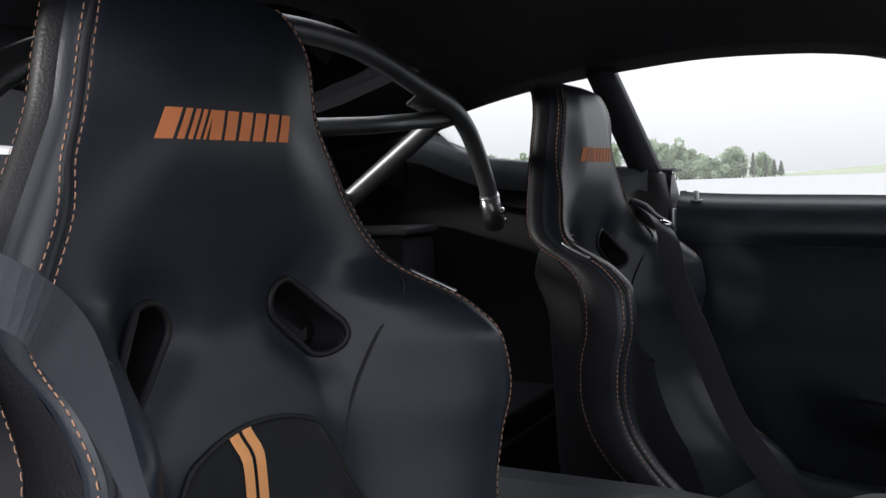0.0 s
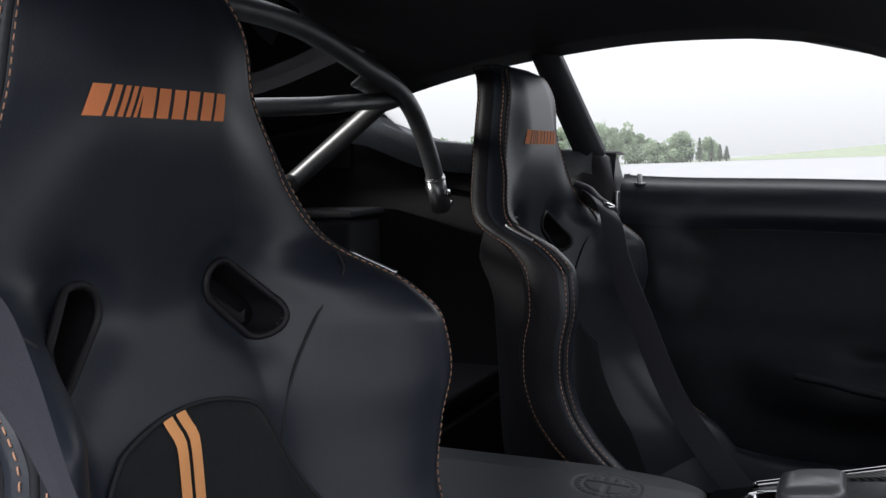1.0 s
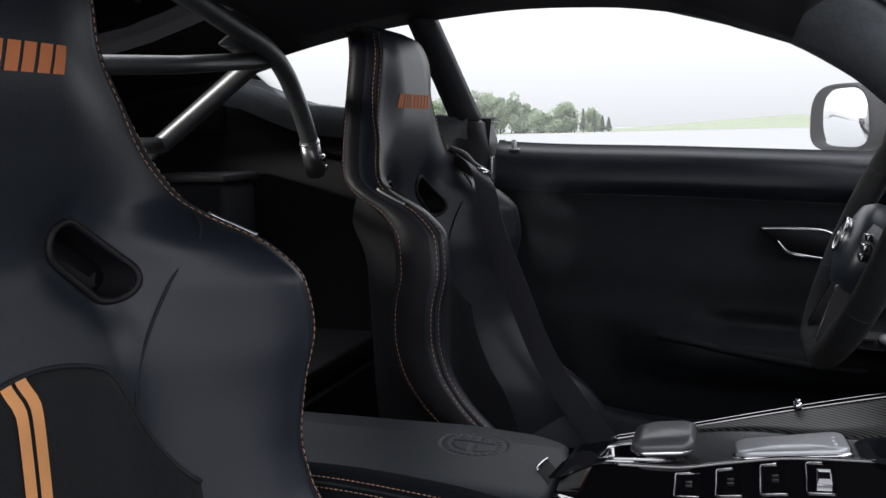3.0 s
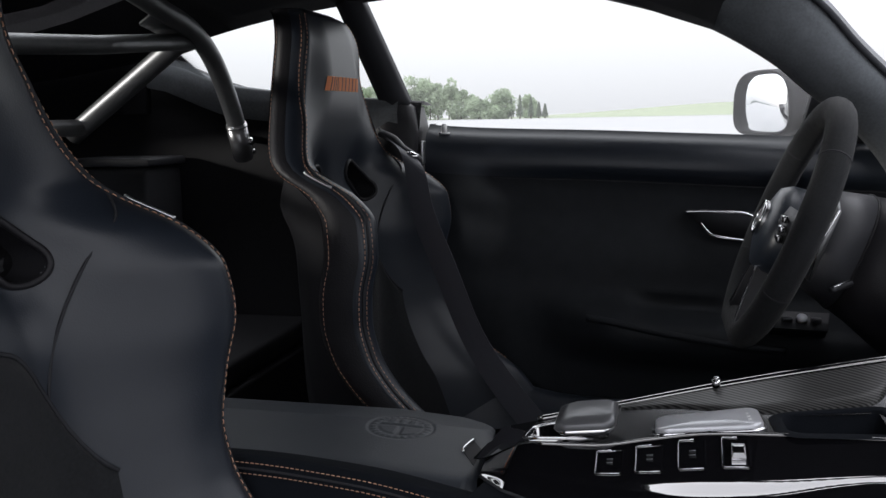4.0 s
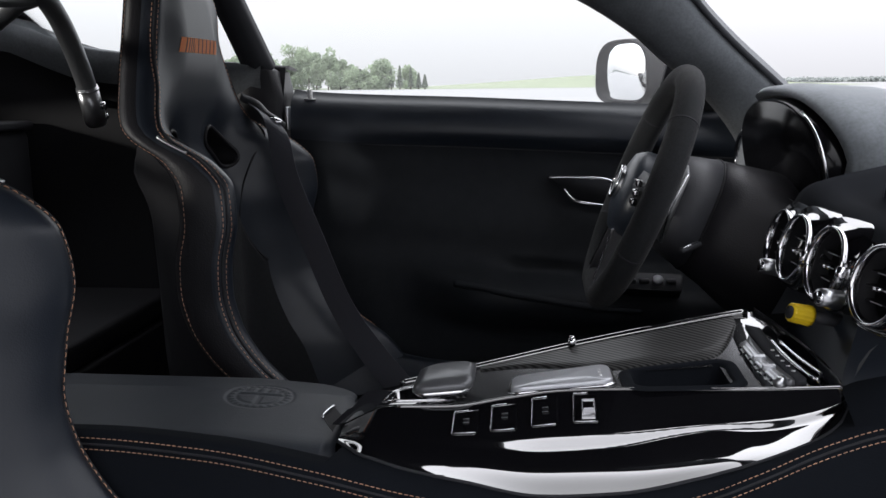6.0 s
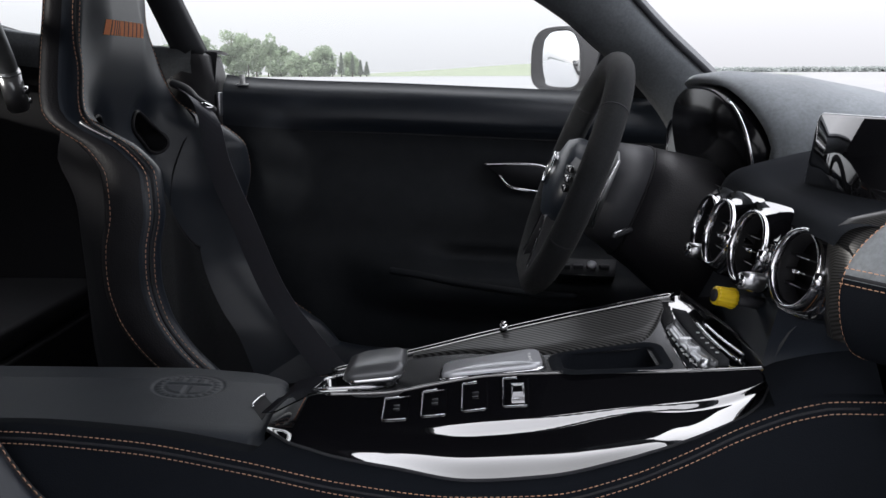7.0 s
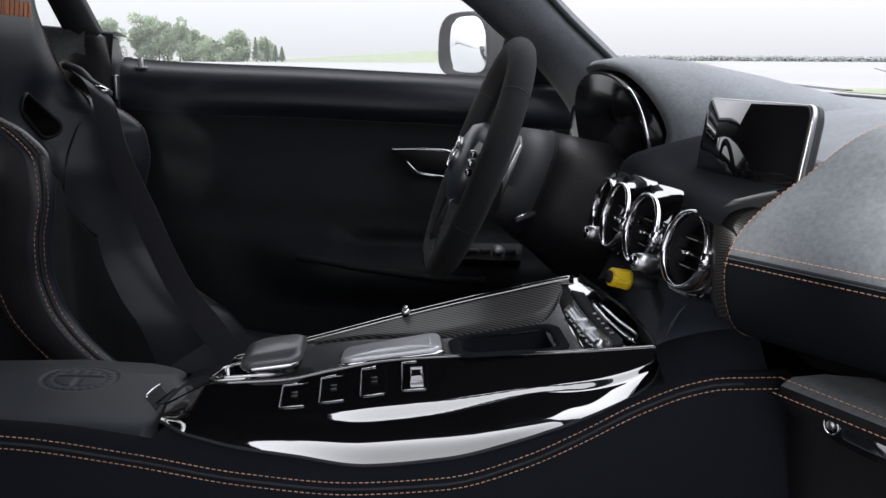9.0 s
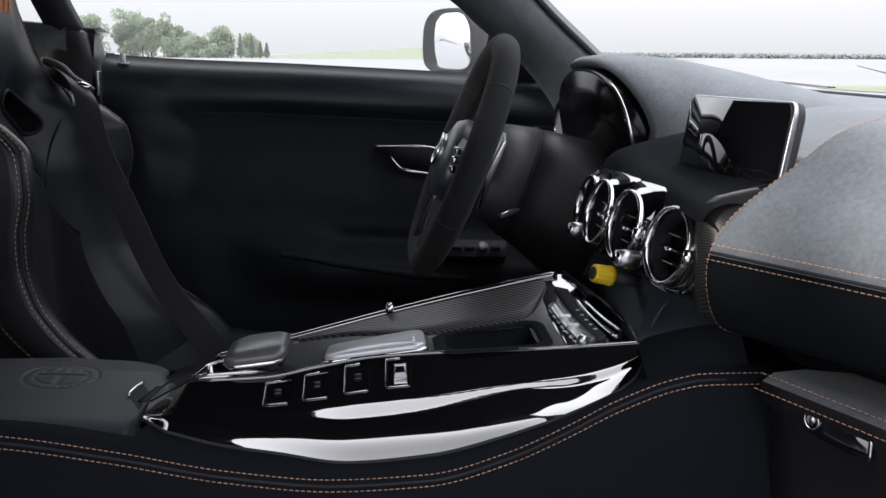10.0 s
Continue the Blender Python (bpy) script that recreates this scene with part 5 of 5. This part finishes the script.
for i in range(14):
    z = 0.838 + 0.008 * i
    j = min((k for k in range(len(brow)) if brow[k].x < 0.47), key=lambda k: abs(brow[k].z - z))
    a, b = Vector((cheek_x(z) + 0.004, -0.141, z)), Vector((brow[j].x + 0.001, -0.1605, z))
    rows.append([a + Vector((0.02, 0.02, 0)), a, a.lerp(b, 0.4) + Vector((-0.002, -0.003, 0)), b])
part("carbon_cheek", loft(rows, False, False), FINE_CARBON, dash, "carbon fibre trim beside the vents")
part("centre_panel", loft([[Vector((x, y, z)) for x, z in ((0.340, 0.775), (0.352, 0.80), (0.366, 0.828), (0.384, 0.850), (0.41, 0.860))] for y in (-0.10, -0.05, 0, 0.10, 0.15)], False, False), LEATHER, dash)
# leather shoulder that rises from the console's stitched edge to the middle panel
crest = spline([(0.346, -0.094, 0.793), (0.352, -0.101, 0.801), (0.364, -0.114, 0.810), (0.377, -0.127, 0.818), (0.391, -0.141, 0.825), (0.410, -0.156, 0.832)], 4)
rows = []
for i, p in enumerate(crest):
    t = i / (len(crest) - 1)
    x = 0.338 + 0.085 * t
    low = Vector((x, -0.1575, EDGE_Z(x) + 0.0028))
    rows.append([low, low.lerp(p, 0.35) + Vector((-0.001, -0.002, 0.002)), low.lerp(p, 0.7) + Vector((-0.001, -0.002, 0.003)), p])
part("console_shoulder", loft(rows, False, False), FLANK, dash, "black leather shoulder beside the console")
part("panel_wing", loft([[p, p + Vector((0.005, 0.010, 0.012)), Vector((min(p.x + 0.016, 0.40), p.y + 0.012, 0.850))] for p in crest], False, False), LEATHER, dash)
part("driver_knee", loft([[Vector((x, y, z)) for x, z in ((0.44, 0.93), (0.43, 0.86), (0.44, 0.76), (0.50, 0.62), (0.55, 0.40))] for y in (0.14, 0.3, 0.5, 0.7)], False, False), PLASTIC, dash)
part("windscreen_lip", tube([(0.84, y, 0.986) for y in [-0.7 + 0.1 * i for i in range(15)]], 0.006, 8), DARK, dash)

# driver's corner vent beside the door
cv = thing("corner_vent", "suede-covered corner vent pod with copper stitching and a chrome ring", "air vent", (0.43, 0.60, 0.93))
c = Vector((0.418, 0.555, 0.935))
pod = [[c + Vector((dx, 0.062 * k * math.cos(a), 0.052 * k * math.sin(a))) for a in [2 * math.pi * i / 24 for i in range(24)]] for dx, k in ((-0.018, 0.80), (-0.016, 0.95), (0.0, 1.0), (0.05, 1.05), (0.11, 1.1))]
part("pod", loft(pod), GREY_SUEDE, cv)
part("ring", tube([c + Vector((-0.018, 0.047 * math.cos(a), 0.039 * math.sin(a))) for a in [2 * math.pi * i / 24 for i in range(24)]], 0.004, 8, True), CHROME, cv)
for dx in (0.004, 0.013):
    arc = [c + Vector((dx, 0.0628 * math.cos(a), 0.0528 * math.sin(a))) for a in [-0.3 + math.pi * 1.2 * i / 24 for i in range(25)]]
    part("stitching", stitches(arc, [p - c for p in arc], 0.004, 0.0022, 0.0006), THREAD, cv)

# instrument binnacle
bin_ = thing("instrument_cluster", "glossy black instrument cluster under a suede hood", "instrument cluster", (0.45, 0.39, 0.90))
cc = Vector((0.428, 0.385, 0.957))


def oval(w, h, push, over=0.0, drop=0.0, p=0.85, lean=0.10, back=0.0):
    """A ring facing the driver, turned a little towards the middle; over: how far its brow juts."""
    out = []
    for i in range(48):
        a = 2 * math.pi * i / 48
        ca, sa = math.cos(a), math.sin(a)
        y, z = w * math.copysign(abs(ca) ** p, ca), h * math.copysign(abs(sa) ** p, sa)
        out.append(cc + Vector((push - 0.10 * y - over * max(sa, 0) + lean * z + back * max(ca - 0.5 * sa, 0), y, z + drop)))
    return out


part("hood", loft([oval(0.146, 0.074, 0.010, 0.040, back=0.05), oval(0.150, 0.080, 0.004, 0.047, back=0.05), oval(0.159, 0.087, 0.008, 0.044, back=0.05), oval(0.168, 0.091, 0.024, 0.030, back=0.04), oval(0.180, 0.090, 0.07, 0, -0.004), oval(0.20, 0.082, 0.15, 0, -0.012), oval(0.21, 0.07, 0.26, 0, -0.026)], caps=False), GREY_SUEDE, bin_, "charcoal suede hood")
part("hood_lining", loft([oval(0.146, 0.074, 0.010, 0.040, back=0.05), oval(0.144, 0.072, 0.012, 0.010), oval(0.142, 0.071, 0.022)], caps=False), CAPGREY, bin_, "satin grey inner ring")
dial = part("dial_glass", loft([oval(0.1435, 0.088, 0.030, lean=-0.2, drop=-0.016), oval(0.143, 0.0875, -0.016, lean=-0.2, drop=-0.016), oval(0.137, 0.083, -0.021, lean=-0.2, drop=-0.016), oval(0.02, 0.02, -0.022, lean=-0.2, drop=-0.016)]), DIAL, bin_, "dark instrument glass")
part("dial_trim", tube(oval(0.1435, 0.088, -0.015, lean=-0.2, drop=-0.016)[17:31], 0.0022, 8), CHROME, dial, "bright edge strip")

# centre display
disp = thing("centre_display", "free-standing centre screen switched off with a silver frame", "screen", (0.45, -0.03, 0.93))
o, ax, up = Vector((0.428, 0.076, 0.908)), Vector((0.024, -0.190, 0.002)), Vector((0.0135, 0, 0.099))
nn = ax.cross(up).normalized()
if nn.x > 0:
    nn = -nn


def pane(k, lift):
    pts = []
    for cx, cy, a0 in ((0.95, 0.87, 0), (0.05, 0.87, 90), (0.05, 0.13, 180), (0.95, 0.13, 270)):
        for q in range(6):
            a = radians(a0 + 18 * q)
            pts.append(((cx + 0.05 * math.cos(a) - 0.5) * k + 0.5, (cy + 0.13 * math.sin(a) - 0.5) * k + 0.5))
    return [o + ax * u + up * v + nn * lift for u, v in pts]


part("frame", loft([pane(0.978, 0.0014), pane(0.99, 0.0008), pane(0.994, -0.0012), pane(0.985, -0.004)]), SILVER, disp, "thin silver frame")
part("back", loft([pane(0.984, -0.0035), pane(0.98, -0.010), pane(0.9, -0.016)]), PLASTIC, disp, "dark back of the screen")
part("screen", loft([pane(0.965, 0.0012), pane(0.96, 0.0022)]), SCREEN, disp, "dark reflecting screen")
part("stand", box(0.470, 0.53, -0.06, 0.02, 0.925, 0.955, 0.006), PLASTIC, disp)

# round air vents
def air_vent(p, turn, r):
    v = thing("air_vent", "round chrome-ringed air vent on a gloss black plate", "air vent", p, "round vents in the dashboard")
    m = Matrix.Translation(p) @ Euler((0, radians(14), radians(turn)), "XYZ").to_matrix().to_4x4()

    def ring(k, x, sq=1.0, grow=0.0):
        out = []
        for i in range(36):
            a = 2 * math.pi * i / 36
            ca, sa = math.cos(a), math.sin(a)
            out.append(m @ Vector((x, k * r * math.copysign(abs(ca) ** sq, ca), k * r * math.copysign(abs(sa) ** sq, sa) * (1 + grow * (sa > 0)))))
        return out
    def shield(k, x, sq):
        """Outline of the plate: wide at the top, wider towards the passenger, drawn in below."""
        out = []
        for i in range(36):
            a = 2 * math.pi * i / 36
            ca, sa = math.cos(a), math.sin(a)
            wide = (1.16 if ca < 0 else 0.90) * (1 + 0.14 * sa)
            out.append(m @ Vector((x + 0.010 * max(sa, 0) * (k > 1.1), k * r * wide * math.copysign(abs(ca) ** sq, ca), k * r * math.copysign(abs(sa) ** sq, sa) * (1.06 if sa > 0 else 0.92))))
        return out
    part("plate", loft([ring(1.02, 0.0, 1), shield(1.12, 0.0, 0.8), shield(1.24, 0.002, 0.55), shield(1.28, 0.006, 0.5), shield(1.28, 0.045, 0.5)], caps=False), GLOSS, v, "gloss black plate")
    part("ring", loft([ring(1.03, 0.0), ring(1.04, -0.0025), ring(1.015, -0.0045), ring(0.96, -0.0045), ring(0.925, -0.0015), ring(0.915, 0.004)], caps=False), CHROME, v, "chrome ring")
    part("collar", loft([ring(0.92, 0.0035), ring(0.89, 0.003), ring(0.85, 0.022)], caps=False), RUBBER, v)
    part("throat", loft([ring(0.86, 0.018), ring(0.8, 0.020)]), RUBBER, v)
    for z in (-0.45, -0.1, 0.28):
        h = math.sqrt(0.8 ** 2 - z * z) * r
        slat = loft([[m @ Vector((x, y, z * r + zz)) for x, zz in ((0.006, 0.0004), (0.019, 0.003), (0.019, 0.0018), (0.007, -0.0012))] for y in (-h, 0, h)])
        blade = part("slat", slat, RUBBER, v, "", True)
        part("slat_edge", tube([m @ Vector((0.0056, y, z * r)) for y in (-h * 0.15, h * 0.2, h * 0.55)], 0.0006, 6), SILVER, blade)
    part("thumb_tab", loft([[m @ Vector((x, y, -0.1 * r + zz)) for x, zz in ((0.002, 0.001), (0.009, 0.0025), (0.009, -0.0025), (0.002, -0.0015))] for y in (0.002, 0.009)]), CHROME, v)
    part("roller", tube([m @ Vector((-0.004, -1.13 * r, -0.30 * r)), m @ Vector((-0.004, -1.13 * r, 0.10 * r))], 0.0045, 10), CHROME, v, "knurled chrome roller")
    return v


air_vent((0.368, -0.100, 0.8845), 12, 0.0338)
air_vent((0.351, -0.020, 0.887), 7, 0.0336)
air_vent((0.345, 0.060, 0.886), 4, 0.034)
air_vent((0.350, 0.138, 0.880), 2, 0.034)
for p in ((0.350, -0.060, 0.862), (0.340, 0.100, 0.857)):
    k = thing("vent_knob", "small ribbed silver knob between the vents", "knob", p, "knobs between the vents")
    q = Vector(p)
    part("cap", tube([q, q + Vector((-0.010, -0.004, 0.003)), q + Vector((-0.018, -0.007, 0.004))], lambda t: 0.0088 - 0.001 * t, 16), SILVER, k)
    part("face", tube([q + Vector((-0.018, -0.007, 0.004)), q + Vector((-0.0195, -0.0076, 0.0043))], 0.006, 14), CHROME, k)
y0 = Vector((0.330, -0.020, 0.839))
yk = thing("rotary_knob", "bright yellow fluted rotary knob on the centre stack", "knob", tuple(y0))
dv = Vector((-0.93, -0.24, 0.22)).normalized()
e1 = dv.orthogonal().normalized()
e2 = dv.cross(e1)
ringsy = []
for d, k in ((-0.011, 1.06), (-0.007, 1.06), (-0.006, 1.0), (0.007, 0.97), (0.009, 0.92), (0.0095, 0.6)):
    ringsy.append([y0 + dv * d + (e1 * math.cos(a) + e2 * math.sin(a)) * 0.0092 * k * (1 + 0.035 * math.cos(14 * a)) for a in [2 * math.pi * i / 84 for i in range(84)]])
part("grip", loft(ringsy), YELLOW, yk)
part("centre", tube([y0 + dv * 0.0090, y0 + dv * 0.0105], 0.0062, 16), DARK, yk, "black centre disc")
part("stem", tube([y0 - dv * 0.045, y0 - dv * 0.010], 0.0060, 12), PLASTIC, yk)

# ================= steering wheel and column =================
wheel = thing("steering_wheel", "flat-bottomed black suede sports steering wheel", "steering wheel", (0.225, 0.385, 0.913))
axis_tilt = math.atan2(0.123, 0.316)
wc = Vector((0.226, 0.385, 0.908))
wx, wy = Vector((0, 1, 0)), Vector((math.sin(axis_tilt), 0, math.cos(axis_tilt)))
wn_ = Vector((-math.cos(axis_tilt), 0, math.sin(axis_tilt)))


def rim_point(a, r=0.158):
    x, y = r * 1.06 * math.cos(a), r * math.sin(a)
    y = max(y, -0.148) if y < -0.14 else y
    return wc + wx * x + wy * y


pts = [rim_point(2 * math.pi * i / 72) for i in range(72)]
part("rim", tube(pts, lambda t: 0.0185, 16, True), SUEDE, wheel, "black suede rim")
for a in (38, 142, 205, 335):
    q = rim_point(radians(a))
    d = (rim_point(radians(a + 3)) - rim_point(radians(a - 3))).normalized()
    part("rim_seam", tube([q - d * 0.0012, q + d * 0.0012], 0.0188, 16), DARK, wheel)
hub = [[wc + wx * 0.072 * k * math.cos(a) * (1.0 - 0.1 * math.sin(a)) + wy * (0.062 * k * math.sin(a) - 0.010) + wn_ * l for a in [2 * math.pi * i / 32 for i in range(32)]] for k, l in ((0.9, -0.045), (1.0, -0.01), (0.98, 0.008), (0.86, 0.020), (0.5, 0.027), (0.1, 0.029))]
part("hub", loft(hub), LEATHER, wheel, "black leather hub cushion")
em = part("hub_badge", tube([wc + wy * -0.002 + wn_ * l for l in (0.024, 0.0315)], 0.023, 24), SILVER, wheel, "plain silver badge")
part("badge_ring", tube([wc + wy * -0.002 + wn_ * 0.0325 + (wx * math.cos(a) + wy * math.sin(a)) * 0.022 for a in [2 * math.pi * i / 24 for i in range(24)]], 0.0022, 8, True), CHROME, em)
for s in (-1, 1):
    sp = part("spoke", loft([[wc + wx * s * (0.06 + 0.09 * t) + wy * (yy * (1 - 0.2 * t) + 0.006) + wn_ * (l - 0.012 * t) for yy, l in ((0.022, 0.012), (0.0, 0.018), (-0.026, 0.012), (-0.02, -0.006), (0.018, -0.006))] for t in (0, 0.35, 0.7, 1.0)]), PLASTIC, wheel)
    for k in range(3):
        part("key", box(wc.x - 0.022 + 0.008 * k * 0.39, wc.x - 0.014 + 0.008 * k * 0.39, wc.y + s * 0.098 - 0.012, wc.y + s * 0.098 + 0.012, wc.z - 0.010 + 0.012 * k, wc.z - 0.001 + 0.012 * k, 0.002), CHROME if k == 1 else GLOSS, sp)
    lower = part("lower_spoke", loft([[wc + wx * s * (0.022 + 0.028 * t + w * 0.007) + wy * (-0.052 - 0.088 * t) + wn_ * (l + 0.004) for w, l in ((-1, 0.010), (1, 0.010), (1, -0.006), (-1, -0.006))] for t in (0, 0.35, 0.7, 1.0)]), PLASTIC, wheel, "dark lower spoke", True)
    part("spoke_inlay", loft([[wc + wx * s * (0.022 + 0.028 * t + w * 0.003) + wy * (-0.058 - 0.074 * t) + wn_ * (0.0145 + l) for w, l in ((-1, 0.0), (1, 0.0), (1, 0.0015), (-1, 0.0015))] for t in (0, 0.5, 1.0)]), CHROME, lower, "bright inlay", True)
    part("paddle", loft([[wc + wx * s * (0.085 + 0.035 * t) + wy * yy - wn_ * (0.030 + l) for yy, l in ((0.055 - 0.01 * t, 0.0), (0.0, -0.004), (-0.045, 0.002), (-0.045, 0.006), (0.055 - 0.01 * t, 0.004))] for t in (0, 0.5, 1.0)]), TUBE, wheel, "dark metal shift paddle")
    part("paddle_edge", tube([wc + wx * s * 0.121 + wy * yy - wn_ * l for yy, l in ((0.046, 0.031), (0.0, 0.027), (-0.044, 0.033))], 0.0012, 6), CHROME, wheel, "bright paddle edge")
STALK_A, STALK_B = Vector((0.310, 0.33, 0.846)), Vector((0.268, 0.27, 0.843))
col = thing("steering_column", "black leather-grained steering column shroud with stalks", "steering column", (0.32, 0.385, 0.86))
rings = []
for d, w, h, dz in ((0.028, 0.060, 0.058, 0.0), (0.05, 0.070, 0.068, -0.002), (0.085, 0.080, 0.078, -0.004), (0.115, 0.085, 0.085, -0.006), (0.16, 0.10, 0.098, -0.012), (0.22, 0.12, 0.11, -0.03)):
    c = wc - wn_ * d + Vector((0, 0, dz))
    rings.append([c + wx * w * math.copysign(abs(math.cos(a)) ** 0.75, math.cos(a)) + wy * h * math.copysign(abs(math.sin(a)) ** 0.75, math.sin(a)) for a in [2 * math.pi * i / 36 for i in range(36)]])
part("shroud", loft(rings[2:]), LEATHER_SIDE, col)
part("switch_housing", loft(rings[:3]), PLASTIC, col)
part("gap_ring", tube([p for p in rings[2]], 0.0016, 6, True), RUBBER, col)
part("stalk", tube(spline([STALK_A + Vector((0.02, 0.03, 0.004)), STALK_A, STALK_B], 5), lambda t: 0.0065 - 0.0025 * t, 10), PLASTIC, col)
part("stalk_edge", tube([STALK_A.lerp(STALK_B, k) + Vector((0, -0.004, 0.0035)) for k in (0.05, 0.5, 0.95)], 0.0009, 6), CHROME, col, "bright line along the stalk")
part("stalk", tube(spline([wc - wn_ * 0.06 + wx * 0.06 + wy * -0.02, wc - wn_ * 0.055 + wx * 0.155 + wy * -0.03], 5), lambda t: 0.007 - 0.002 * t, 10), PLASTIC, col)


# ================= seat belts =================
def strap(points, widths, name, parent):
    """A flat woven band; widths give the half-width vector at each point."""
    p = spline(points, 8)
    w = spline(widths, 8)
    rows = []
    for i, (a, b) in enumerate(zip(p, w)):
        d = (p[min(i + 1, len(p) - 1)] - p[max(i - 1, 0)]).normalized()
        nn = d.cross(b).normalized() * 0.0007
        rows.append([a - b + nn, a + nn * 1.6, a + b + nn, a + b - nn, a - nn * 0.6, a - b - nn])
    band = part(name, loft(rows), WEBBING, parent, "", True)
    for e in (-0.93, 0.93):  # woven selvage along each edge
        part("selvage", tube([a + b * e for a, b in zip(p, w)], 0.0007, 6), WEBBING, band)
    return band


fb = thing("seat_belt", "black woven seat belt hanging over the far seat's shoulder", "seat belt", (-0.36, 0.60, 1.0))
strap([(-0.405, 0.625, 1.03), (-0.37, 0.575, 1.018), (-0.322, 0.520, 0.985), (-0.302, 0.505, 0.905), (-0.268, 0.500, 0.82), (-0.222, 0.500, 0.705), (-0.165, 0.495, 0.620), (-0.10, 0.49, 0.545)],
      [(0.004, 0.012, -0.012), (0.012, 0.010, -0.008), (0.018, 0.000, -0.010), (0.0185, -0.003, 0.006), (0.0185, -0.003, 0.008), (0.0185, -0.003, 0.009), (0.0185, 0.0, 0.012), (0.0185, 0.0, 0.012)], "webbing", fb)
guide = part("belt_guide", tube(spline([(-0.392, 0.572, 1.032), (-0.365, 0.562, 1.022), (-0.345, 0.548, 1.006), (-0.325, 0.540, 0.995), (-0.318, 0.545, 0.988)], 6), 0.0065, 10), PLASTIC, fb, "black belt guide")
part("guide_pin", tube([(-0.334, 0.536, 1.000), (-0.318, 0.535, 0.992)], 0.0055, 10), CHROME, guide)
nb = thing("seat_belt", "dark grey woven seat belt draped beside the near seat", "seat belt", (-0.30, -0.68, 1.05))
strap([(-0.38, -0.745, 1.082), (-0.31, -0.705, 1.060), (-0.262, -0.670, 1.0395), (-0.260, -0.6475, 1.018), (-0.260, -0.633, 0.9905), (-0.259, -0.617, 0.9455), (-0.255, -0.598, 0.88), (-0.22, -0.595, 0.74), (-0.18, -0.61, 0.60)],
      [(0.004, 0.002, 0.022), (0.006, 0.001, 0.019), (0.004, 0.001, 0.0125), (0.003, 0.0075, 0.0100), (0.003, 0.0070, 0.0050), (0.0025, 0.0045, -0.0010), (0.003, 0.0045, -0.001), (0.008, 0.007, 0.0), (0.014, 0.010, 0.0)], "webbing", nb)
